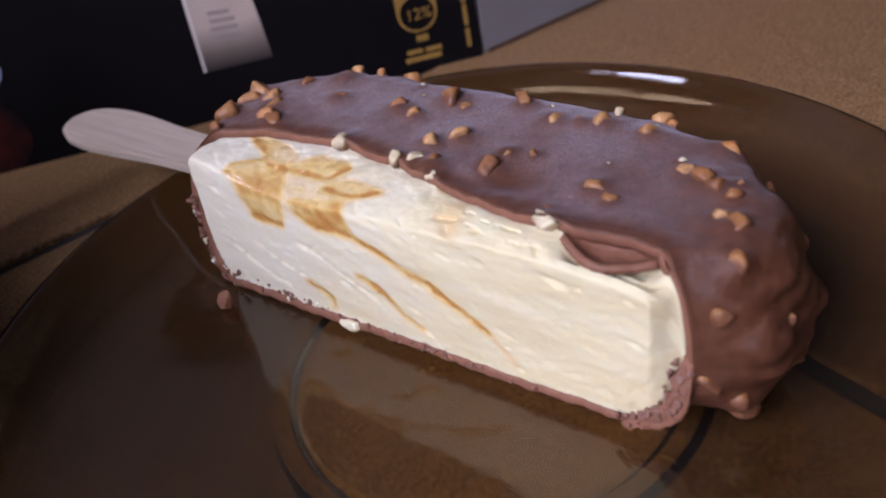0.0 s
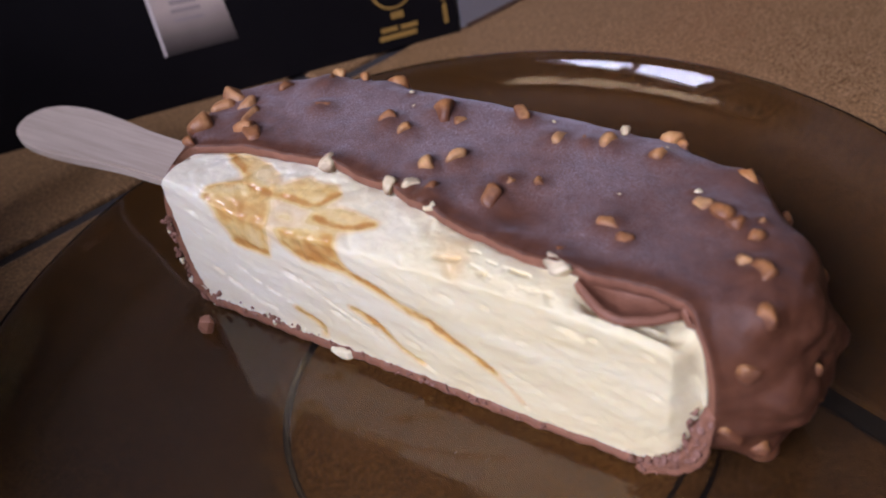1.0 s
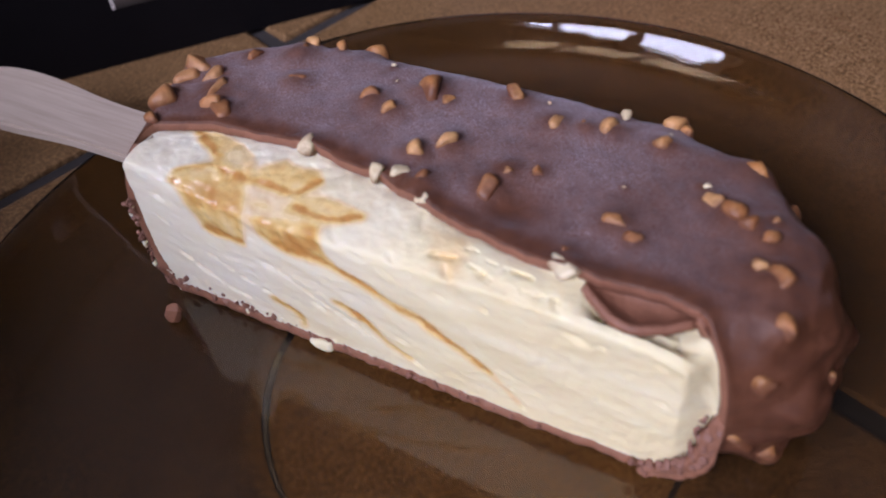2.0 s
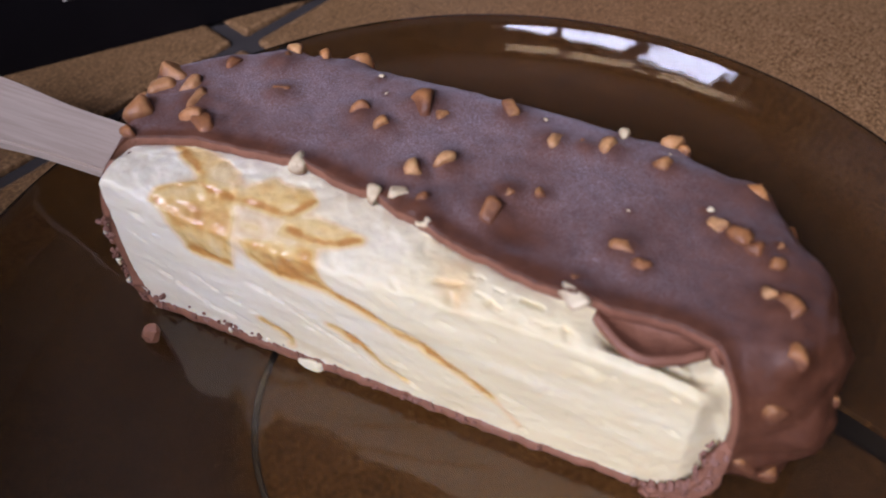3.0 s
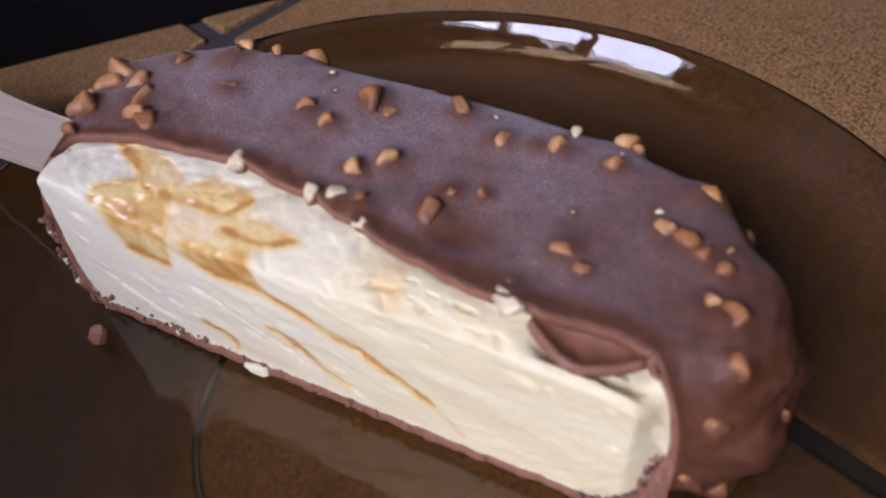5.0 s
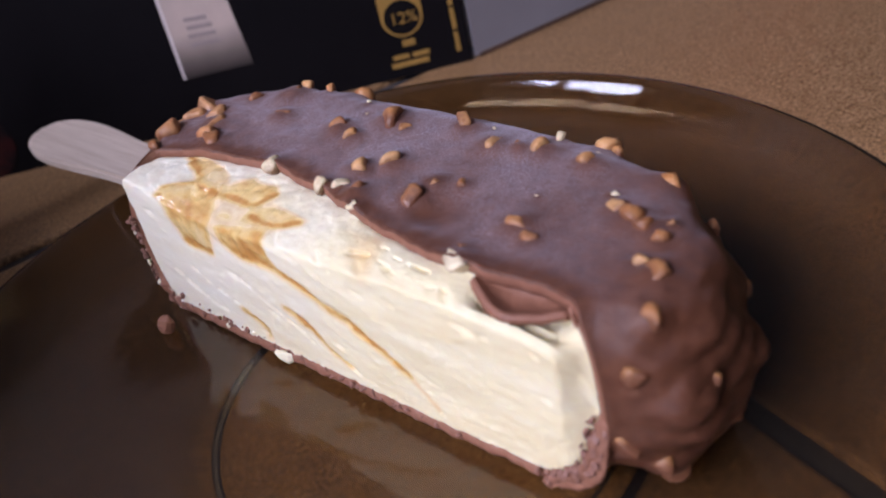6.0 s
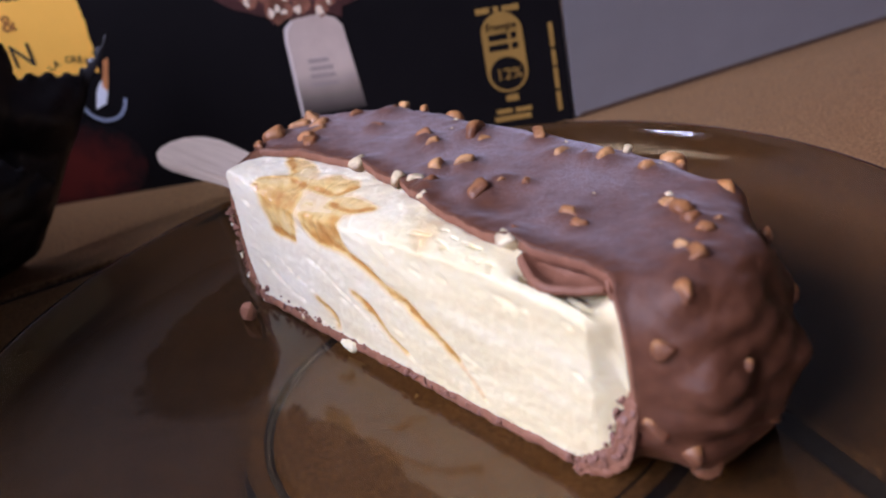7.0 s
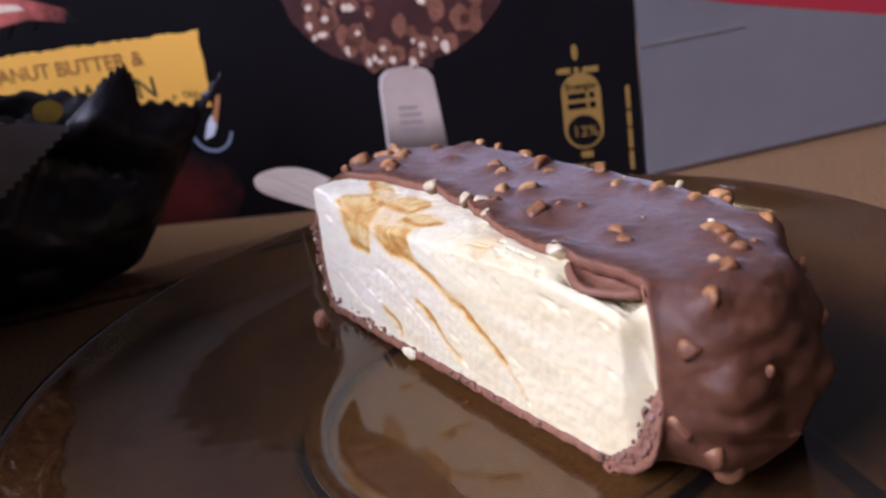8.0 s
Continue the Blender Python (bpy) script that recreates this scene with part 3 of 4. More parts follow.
for k, f in enumerate(bm.faces):
    a, b = divmod(k, cols_n - 1)
    f.material_index = int(a < 3 or a > rows_n - 5 or b < 3 or b > cols_n - 5)
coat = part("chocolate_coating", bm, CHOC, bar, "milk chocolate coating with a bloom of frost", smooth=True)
coat.data.materials.append(CHOC_BROKEN)
# where the frost has gone: round the nuts and along the broken edge
gone = np.zeros(sheet.shape[:2])
for c, s, _ in nut_spots:
    off = sheet - c
    gone = np.maximum(gone, 1.1 * np.exp(-((off ** 2).sum(2)) / (0.72 * s + 0.2) ** 2))
gone = np.maximum(gone, np.exp(-(((sheet[..., 0] - 53) / 5) ** 2 + ((sheet[..., 1] - 11.5) / 4) ** 2)))
gone = np.maximum(gone, np.interp(np.arange(cols_n), [0, cols_n - 13, cols_n - 8, cols_n], [0, 0, 1, 1])[None, :])
thaw = coat.data.attributes.new("thawed", "FLOAT", "POINT")
thaw.data.foreach_set("value", np.clip(gone, 0, 1).ravel())

# the cut face of the ice cream: rows along the bar, columns from the top edge down
NA, NB, SHELF = 300, 130, 52


def ridge(u):
    return np.interp(u, [0, 4, 8, 15, 25, 34, 45, 55, 65, 74, 81], [29.2, 28.8, 27.4, 25.2, 25.4, 26.2, 26.6, 27.0, 27.2, 26.4, 25.5])


us = np.linspace(0, 1, NA)
face = np.zeros((NA, NB, 3))
top_u = np.interp(us, np.linspace(0, 1, 240), TOP_LINE[:, 0])
top_v = np.interp(us, np.linspace(0, 1, 240), TOP_LINE[:, 1])
for j in range(NB):
    b = j / (NB - 1)
    if j < SHELF:
        k = j / (SHELF - 1)
        u = top_u + (us * 81.5 - 0.3 - top_u) * k * 0.6
        zr = ridge(u)
        v = top_v * (1 - k) + 0.5 * k
        z = 28.0 + (zr - 28.0) * k ** 1.4 + 0.5 * np.sin(math.pi * k)
    else:
        k = (j - SHELF + 1) / (NB - SHELF)
        left = np.interp(k, [0, 0.3, 0.7, 1], [0.6, -0.6, -1.2, 0.2])
        right = np.interp(k, [0, 0.35, 0.55, 0.75, 1], [82.0, 82.6, 82.6, 80.6, 78.0])
        u0 = top_u + (us * 81.5 - 0.3 - top_u) * 0.6
        u = u0 + (left + us * (right - left) - u0) * min(1, k * 3)
        zr = ridge(u)
        z = zr + (5.0 - zr) * k
        v = 0.5 - 0.4 * np.sin(math.pi * k) * np.clip(1 - np.abs(u - 30) / 40, 0, 1) - 0.5 * k
    v = v + np.clip((u - 78.3) / 3.6, 0, 1) ** 1.25 * np.interp(z, [5, 10, 18, 28], [0.4, 2.2, 3.8, 5.8]) * (1 if j >= SHELF else (j / SHELF))
    face[:, j] = np.stack([u, v, z], 1)
for _ in range(6):      # soften the brow between the sloping upper part and the upright face
    face[:, 1:-1] = 0.25 * face[:, :-2] + 0.5 * face[:, 1:-1] + 0.25 * face[:, 2:]


def along_rim(row, n):
    t = np.r_[0, np.cumsum(np.linalg.norm(np.diff(row, axis=0), axis=1))]
    t /= t[-1]
    return np.stack([np.interp(np.linspace(0, 1, n), t, row[:, c]) for c in range(3)], 1)


# draw the edges of the face under the rim of the coat
fade_b, fade_a = np.exp(-np.arange(NB) / 3.0), np.exp(-np.arange(NA) / 4.0)
face += (along_rim(rim_rows["top"], NA) - face[:, 0])[:, None] * fade_b[None, :, None]
face += (along_rim(rim_rows["bottom"], NA) - face[:, -1])[:, None] * fade_b[::-1][None, :, None]
face += (along_rim(rim_rows["left"][::-1], NB) - face[0])[None] * fade_a[:, None, None]
face += (along_rim(rim_rows["right"][::-1], NB) - face[-1])[None] * fade_a[::-1][:, None, None]
fx, fy, fz = face[..., 0], face[..., 1], face[..., 2]
rough = 0.17 * fbm(fx * 0.5 - fz * 0.3, fy, fz + fx * 0.35, 0.22, 4) + 0.09 * fbm(fx, fy, fz, 0.8, 3)
blend = np.minimum(1, np.minimum(np.arange(NB), NB - 1 - np.arange(NB)) / 4.0)[None, :]
torn = np.clip(1.25 - np.arange(NB) / SHELF, 0, 1)[None, :] * np.clip(1.15 - fx / 75, 0, 1)
chunk = fbm(fx, fy * 0.6, fz + 30, 0.20, 3)
rough = rough + torn * (0.95 * np.abs(chunk) - 0.2 + 0.12 * fbm(fx, fy, fz + 60, 0.9, 2))
pit = random.Random(5)
for _ in range(30):     # small tears
    pu, pz = pit.uniform(2, 79), pit.choice((pit.uniform(23, 28.5), pit.uniform(7, 28)))
    pr = pit.uniform(0.2, 0.42)
    slant = (fz - pz) + 0.3 * (fx - pu)
    rough = rough - pit.uniform(0.15, 0.5) * np.exp(-(((fx - pu) / (pr * pit.uniform(1.5, 4.5))) ** 2 + (slant / pr) ** 2 + (fy / 9) ** 2))
face[..., 1] -= rough * 1.2 * blend
face[..., 2] += rough * 0.8 * blend * (np.arange(NB) < SHELF)[None, :]

# caramel: pools and veins, by place along the bar and down the face (0 at the top edge, 1 at the bottom)
along, down = np.broadcast_arrays(fx, (np.arange(NB) / (NB - 1))[None, :])
caramel = np.zeros((NA, NB))


def vein(points, width, amount=1.0):
    pts = smooth_curve(points, 60)
    best = np.full(along.shape, 9.0)
    for pu, pb in pts:
        best = np.minimum(best, np.hypot(along - pu, (down - pb) * 38.0))
    return amount * np.clip(1.5 * (1 - best / width), 0, 1)


def patch(points, amount=1.0, soft=1.2):
    """A soft-edged area inside a closed outline."""
    p = np.array(points, float) * [1, 38.0]
    x, y = along, down * 38.0
    inside = np.zeros(x.shape, bool)
    best = np.full(x.shape, 99.0)
    for (ax, ay), (bx, by) in zip(p, np.roll(p, -1, 0)):
        cross = (ay > y) != (by > y)
        inside ^= cross & (x < (bx - ax) * (y - ay) / ((by - ay) or 1e-9) + ax)
        t = np.clip(((x - ax) * (bx - ax) + (y - ay) * (by - ay)) / ((bx - ax) ** 2 + (by - ay) ** 2 + 1e-9), 0, 1)
        best = np.minimum(best, np.hypot(x - ax - t * (bx - ax), y - ay - t * (by - ay)))
    return amount * np.clip(0.5 + np.where(inside, best, -best) / soft, 0, 1)


shapes = [
    # pale caramel stain round and between the pools
    patch([(9.8, 0.33), (11.5, 0.16), (16, 0.16), (21, 0.12), (28, 0.14), (34, 0.20), (33.2, 0.36), (33.2, 0.47), (27, 0.47), (21, 0.50), (14, 0.53), (11.2, 0.46)], 0.24, 3.0),
    # rolled curl
    patch([(10.0, 0.40), (8.9, 0.35), (9.2, 0.29), (11.0, 0.245), (13.0, 0.212), (15.0, 0.232), (17.2, 0.24), (18.2, 0.267), (19.8, 0.373), (19.6, 0.54), (17.6, 0.535), (14.0, 0.56), (12.0, 0.52), (11.0, 0.47)], 0.60, 1.2),
    vein([(9.6, 0.39), (8.9, 0.345), (9.3, 0.29), (11.0, 0.243), (13.0, 0.21), (15.0, 0.23)], 0.75, 1.0),
    vein([(17.2, 0.26), (18.6, 0.31), (19.2, 0.40), (18.8, 0.52)], 1.9, 0.66),
    vein([(13.0, 0.55), (16.0, 0.54), (19.4, 0.542)], 0.8, 0.95),
    vein([(14.6, 0.33), (15.6, 0.42), (15.0, 0.50)], 1.2, 0.66),
    # flat swirl under the edge of the coat
    patch([(6.6, 0.02), (9.1, 0.0), (12.5, 0.03), (16.6, 0.095), (19.1, 0.165), (21.7, 0.085), (24.9, 0.10), (27.8, 0.085), (28.6, 0.14), (25.6, 0.22), (23.8, 0.25), (20.6, 0.252), (17.9, 0.255), (14.4, 0.206), (10.2, 0.124)], 0.52, 1.2),
    vein([(7.0, 0.02), (10.4, 0.125), (14.1, 0.192), (17.5, 0.238), (20.2, 0.236), (24.4, 0.244), (26.5, 0.228), (28.6, 0.141)], 1.0, 0.82),
    # wet pool on the brow, and the strip behind it
    patch([(20.3, 0.40), (22.6, 0.365), (25.6, 0.35), (29.7, 0.328), (32.0, 0.32), (32.8, 0.40), (34.0, 0.50), (30.8, 0.505), (28.0, 0.495), (25.6, 0.492), (23.1, 0.44)], 0.62, 1.2),
    vein([(23.0, 0.445), (26.0, 0.49), (30.0, 0.50), (33.5, 0.505)], 1.2, 0.75),
    vein([(30.5, 0.42), (32.0, 0.45), (33.0, 0.49)], 1.5, 0.7),
    patch([(19.9, 0.306), (22.6, 0.302), (25.2, 0.325), (26.4, 0.24), (29.9, 0.206), (32.9, 0.187), (37.8, 0.195), (36.8, 0.234), (34.4, 0.288), (32.2, 0.326), (27.5, 0.333), (21.1, 0.353)], 0.54, 1.2),
    vein([(27.0, 0.29), (30.0, 0.30), (33.4, 0.295), (36.8, 0.232)], 0.9, 0.9),
    # veins down the face
    vein([(31.5, 0.50), (33.2, 0.512), (36.7, 0.535), (39.6, 0.568), (42.6, 0.618), (45.7, 0.64), (48.9, 0.695), (51.8, 0.742), (55.3, 0.807)], 0.9, 0.95),
    vein([(42.0, 0.612), (45.7, 0.64), (48.0, 0.68)], 1.4, 0.66),
    vein([(55.3, 0.807), (57.4, 0.865), (59.3, 0.924)], 0.6, 0.6),
    vein([(33.2, 0.703), (36.2, 0.741), (38.5, 0.798), (40.5, 0.856), (43.6, 0.904)], 0.8, 0.9),
    vein([(35.6, 0.735), (37.6, 0.775)], 1.1, 0.8),
    vein([(21.9, 0.837), (23.8, 0.864), (25.8, 0.895), (25.9, 0.96)], 1.1, 0.7),
    # faint stain under the coat
    patch([(44.5, 0.12), (51.8, 0.0), (52.6, 0.2), (52.8, 0.45), (50.0, 0.44), (47.5, 0.29)], 0.26, 3.6),
]
for shape in shapes:
    caramel = np.maximum(caramel, shape)
for _ in range(3):
    for ax in (0, 1):
        wide = np.pad(caramel, [(1, 1) if a == ax else (0, 0) for a in (0, 1)], mode='edge')
        caramel = (np.take(wide, range(0, caramel.shape[ax]), ax) + np.take(wide, range(1, caramel.shape[ax] + 1), ax) + np.take(wide, range(2, caramel.shape[ax] + 2), ax)) / 3
caramel *= 1.42 * np.clip(0.95 + 0.28 * fbm(fx, fy, fz + 33, 0.2, 3), 0.6, 1.1)     # uneven along the veins
face[..., 1] += 0.3 * np.clip(caramel, 0, 1) * blend
pitted = np.clip(caramel - 0.6, 0, 1) * (down > 0.27) * (along > 20)
face[..., 1] += 0.6 * pitted * fbm(fx, fy + 7, fz, 0.9, 2)
# a lip round the rolled curl,
curl = vein([(8.6, 0.37), (8.6, 0.29), (10.8, 0.225), (13.2, 0.19), (15.4, 0.21)], 1.0, 1.0)
face[..., 1] -= 0.45 * curl
# cracks along the layers, and a chipped brow under the edge of the coat
for line, wide, deep in (([(12, 0.70), (17, 0.76), (22, 0.80)], 0.45, 0.5), ([(24, 0.62), (30, 0.72), (35, 0.80), (38, 0.87)], 0.4, 0.5), ([(6, 0.78), (12, 0.86), (17, 0.90)], 0.5, 0.6), ([(3, 0.60), (7, 0.66)], 0.35, 0.4)):
    crack = vein(line, wide, 1.0) * np.clip(0.6 + fbm(fx, fy, fz + 80, 0.7, 2) * 1.2, 0, 1)
    face[..., 1] += deep * crack
    caramel = np.maximum(caramel, 0.5 * crack)
for line in ([(43, 0.20), (47, 0.27), (52, 0.25), (56, 0.31), (63, 0.28)], [(52, 0.14), (57, 0.17), (62, 0.15)]):
    chip = vein(line, 1.1, 1.0) * np.clip(0.2 + fbm(fx, fy, fz + 95, 0.55, 3) * 1.6, 0, 1)
    face[..., 1] += 0.7 * chip
    face[..., 2] -= 0.5 * chip
# room for the broken flake
face[..., 2] -= 3.6 * np.exp(-((along - 72.8) / 5.6) ** 4) * np.clip(1.7 - np.abs(down - 0.12) / 0.12, 0, 1)

inside = face.copy()
inside[..., 0] = (inside[..., 0] - 40) * 0.95 + 40
inside[..., 1] += 2.6
inside[..., 2] = (inside[..., 2] - 16) * 0.88 + 16
bm = bmesh.new()
grids = [[[bm.verts.new(g[a, b] * MM) for b in range(NB)] for a in range(NA)] for g in (face, inside)]
for g in grids:
    for a in range(NA - 1):
        for b in range(NB - 1):
            bm.faces.new((g[a][b], g[a][b + 1], g[a + 1][b + 1], g[a + 1][b]))
border = [(a, 0) for a in range(NA)] + [(NA - 1, b) for b in range(1, NB)] + [(a, NB - 1) for a in range(NA - 2, -1, -1)] + [(0, b) for b in range(NB - 2, 0, -1)]
for (a, b), (c, d) in zip(border, border[1:] + border[:1]):
    bm.faces.new((grids[0][a][b], grids[0][c][d], grids[1][c][d], grids[1][a][b]))
bmesh.ops.recalc_face_normals(bm, faces=bm.faces)
core = part("ice_cream", bm, ICE, bar, "cream vanilla ice cream with caramel ripples", smooth=True)
layer = core.data.attributes.new("caramel", "FLOAT", "POINT")
layer.data.foreach_set("value", np.concatenate([np.clip(caramel, 0, 1).ravel(), np.zeros(NA * NB)]))

# nuts
nut_meshes = []
for k in range(9):
    bm = bmesh.new()
    bmesh.ops.create_icosphere(bm, subdivisions=3, radius=1.0)
    cuts = [(Vector((random.gauss(0, 1), random.gauss(0, 1), random.gauss(0, 1))).normalized(), random.uniform(0.45, 0.9)) for _ in range(8)]
    for v in bm.verts:
        d = v.co.normalized()
        r = sum((max(d.dot(n), 0.02) / h) ** 20 for n, h in cuts) ** (-1 / 20)
        d = d * min(r, 1.15)
        v.co = Vector((d.x * 0.62, d.y * 0.50, d.z * 0.48))
    me = bpy.data.meshes.new("nut")
    bm.to_mesh(me)
    bm.free()
    me.polygons.foreach_set("use_smooth", [True] * len(me.polygons))
    nut_meshes.append(me)
nut_by_material = {}
for k, (c, s, mat) in enumerate(nut_spots):
    key = (k % 9, mat.name)
    if key not in nut_by_material:
        me = nut_meshes[k % 9].copy()
        me.materials.append(mat)
        nut_by_material[key] = me
    o = new("nut", nut_by_material[key])
    o.parent = bar
    flat = c[2] > 24
    turn = Euler((random.uniform(-0.4, 0.4), random.uniform(-0.4, 0.4), random.uniform(0, 6.28)))
    sink = np.array([0, 0.12 * s * (c[1] > 30), (0.06 if c[0] < 7.5 else 0.24 if c[1] > 30 else 0.03) * s]) if flat else 0.22 * s * np.array([-1.0, 0.3, 0.0]) * (c[0] > 75)
    o.matrix_basis = Matrix.LocRotScale(Vector((c + sink) * MM), turn, Vector((s, s, s)) * MM)

# a broken flake of coat hanging over the cut
fl_u = smooth_curve([(65.0, 6.6, 28.4), (69.0, 8.0, 27.8), (72.0, 8.8, 27.6), (74.8, 8.8, 27.6), (78.0, 7.6, 27.6)], 40)
fl_l = smooth_curve([(65.4, 4.5, 28.4), (67.8, 3.0, 28.0), (70.0, 1.9, 27.7), (72.2, 1.8, 27.6), (75.0, 3.2, 27.5), (77.4, 5.0, 27.5)], 40)
k = np.linspace(0, 1, 14)[None, :, None]
flake = fl_u[:, None] * (1 - k) + fl_l[:, None] * k
flake[..., 2] -= 1.7 * np.sin(math.pi * k[..., 0] ** 0.9) * np.sin(math.pi * np.linspace(0.08, 0.92, 40))[:, None]     # hollow
flake[..., 2] += 0.10 * fbm(flake[..., 0], flake[..., 1], 0 * flake[..., 0], 0.5, 2)
bm = grid_mesh(flake * MM)
bmesh.ops.recalc_face_normals(bm, faces=bm.faces)
flake_ob = part("chocolate_flake", bm, CHOC_BROKEN, bar, smooth=True)
fm = flake_ob.modifiers.new("thickness", "SOLIDIFY")
fm.thickness, fm.offset = 1.05 * MM, 0.0

# the broken face of the coat at the lower corner
out_line = smooth_curve([(83.0, 3.2, 18.5), (83.2, 1.7, 13.5), (82.6, 0.9, 9.4), (80.4, 0.2, 6.8), (76.0, -0.4, 4.7)], 50)
in_line = smooth_curve([(82.2, 3.0, 17.8), (81.0, 1.4, 13.8), (80.2, 0.3, 10.2), (78.4, -0.2, 7.6), (74.6, -0.4, 5.2)], 50)
in_line[:, 0] += 0.5 * fbm(in_line[:, 0], in_line[:, 1], in_line[:, 2], 0.8, 3)
k = np.linspace(0, 1, 12)[None, :, None]
wedge = out_line[:, None] * (1 - k) + in_line[:, None] * k
wedge[..., 1] -= 0.10 + 0.40 * np.abs(fbm(wedge[..., 0], wedge[..., 1], wedge[..., 2], 0.7, 3))
bm = grid_mesh(wedge * MM)
bmesh.ops.recalc_face_normals(bm, faces=bm.faces)
corner = part("broken_corner", bm, CHOC_BROKEN, bar, "rough broken edge of the chocolate coating", smooth=True)
cm = corner.modifiers.new("thickness", "SOLIDIFY")
cm.thickness, cm.offset = 1.2 * MM, 0.0

# crumbs of coat along the lower edge and in the broken corner
crumb_meshes = {}
for k in range(255):
    if k < 120:
        t = random.uniform(0, 1) ** 1.5
        high = 2.6 * (1 - t) ** 2 + 0.7
        c, s = np.array([0.5 + 62 * t, -0.1 + random.uniform(-0.35, 0.25), 4.0 + random.uniform(-0.1, 1.0) * high + 0.6 * t]), random.uniform(0.35, 1.05)
    elif k < 180:
        t = random.uniform(0, 1) ** 1.3
        c, s = np.array([-0.7 - 0.7 * math.sin(math.pi * t) + random.uniform(-0.5, 0.6), random.uniform(-0.2, 0.4), 4.4 + 17 * t]), random.uniform(0.35, 0.95)
    else:
        t = random.uniform(0, 1)
        c = in_line[int(49 * t)] + np.array([random.uniform(-1.0, 1.6), random.uniform(-0.4, 0.1), random.uniform(-0.9, 0.7)])
        s = random.uniform(0.5, 1.4)
    mat = CRUMB if k % 8 or k >= 180 else ICE
    key = (k % 9, mat.name)
    if key not in crumb_meshes:
        crumb_meshes[key] = nut_meshes[k % 9].copy()
        crumb_meshes[key].materials.append(mat)
    o = new("crumb", crumb_meshes[key])
    o.parent = bar
    o.matrix_basis = Matrix.LocRotScale(Vector(c * MM), Euler((random.uniform(0, 6), random.uniform(0, 6), random.uniform(0, 6))), Vector((s * random.uniform(0.8, 1.3), s, s * random.uniform(0.6, 1.0))) * MM)
# a drip of ice cream below the cut
bm = bmesh.new()
bmesh.ops.create_icosphere(bm, subdivisions=3, radius=1.0)
for v in bm.verts:
    w = 1 + 0.35 * noise.noise(v.co * 1.7)
    v.co = Vector((29.2 + v.co.x * 2.2 * w, -0.5 + v.co.y * 0.8 * w, 4.4 + v.co.z * 1.0 * w + 0.12 * v.co.x)) * MM
part("drip", bm, ICE, bar, smooth=True)

# wooden stick
half = smooth_curve([(-52.6, 0), (-51.4, 3.2), (-47.5, 5.6), (-41, 6.6), (-33, 6.3), (-22, 5.2), (-12, 4.9), (6, 4.9)], 60)
outline = [(u, v) for u, v in half] + [(u, -v) for u, v in half[::-1][:-1]]
bm = bmesh.new()
f = bm.faces.new([bm.verts.new((u * MM, v * MM, 0)) for u, v in outline])
r = bmesh.ops.extrude_face_region(bm, geom=[f])
for e in r["geom"]:
    if isinstance(e, bmesh.types.BMVert):
        e.co.z += 2.0 * MM
bmesh.ops.recalc_face_normals(bm, faces=bm.faces)
bmesh.ops.bevel(bm, geom=[e for e in bm.edges if abs(e.verts[0].co.z - e.verts[1].co.z) < 1e-6], offset=0.35 * MM, segments=2, affect="EDGES")
stick = part("stick", bm, WOOD, bar, "flat pale wooden stick with a rounded tip")
stick.matrix_basis = pose(0, 13.0 * MM, 17.8 * MM, 0, 0, 0)

# ---------------------------------------------------------------- carton
BOX = pose(-0.0046, 0.2000, 0, 0, 0, math.degrees(math.atan2(0.2143, 0.9768)))
carton = thing("carton", BOX, "black printed ice cream carton with its end flap open", "box")
BW, BD, BH, CARD = 0.190, 0.060, 0.084, 0.0007
part("front_panel", box_mesh(-BW, 0, 0, CARD, 0, BH), CARD_BLACK, carton)
part("back_panel", box_mesh(-BW, 0, BD - CARD, BD, 0, BH), CARD_BLACK, carton)
part("top_panel", box_mesh(-BW, 0, CARD, BD - CARD, BH - CARD, BH), CARD_BLACK, carton)
part("bottom_panel", box_mesh(-BW, 0, CARD, BD - CARD, 0, CARD), CARD_BLACK, carton)
part("end_panel", box_mesh(-BW, -BW + CARD, CARD, BD - CARD, CARD, BH - CARD), CARD_BLACK, carton)
flap = part("end_flap", prism([(0.0008, 0.0006), (0.118, 0.0006), (0.118, 0.018), (0.0723, 0.0289), (0.0276, 0.0396), (0.004, 0.046), (0.0008, 0.046)], 0, CARD), CARD_INSIDE, carton, "open unprinted grey end flap")
flap.matrix_basis = pose(0, 0, 0, 0, 0, 22.0)
red = part("flap_fold", prism([(0.0008, 0.0462), (0.004, 0.0462), (0.0276, 0.0398), (0.0723, 0.0291), (0.118, 0.0182), (0.118, 0.066), (0.0008, 0.066)], 0, CARD), CARD_RED, carton, "red printed fold of the flap")
red.matrix_basis = flap.matrix_basis.copy()
# brown strip painted along the foot of the flap as its contact shadow
contact_strip = part("contact_shadow", box_mesh(0.002, 0.118, -0.0004, -0.00005, 0.0002, 0.0011), simple("brown contact shade", (0.10, 0.055, 0.035), 0.85, 0.4, 0.2), carton, "painted contact shadow under the flap")
contact_strip.matrix_basis = flap.matrix_basis.copy()
crease = part("crease", box_mesh(0.001, 0.029, -0.0002, 0, 0.0338, 0.0345), simple("worn crease", (0.28, 0.25, 0.25), 0.8, 0.2), carton)
crease.matrix_basis = flap.matrix_basis.copy()


def print_shape(name, outline, mat, depth=0.0003, label=""):
    return part(name, prism([(x * MM, z * MM) for x, z in outline], -depth * 0.4, -0.00002), mat, carton, label)


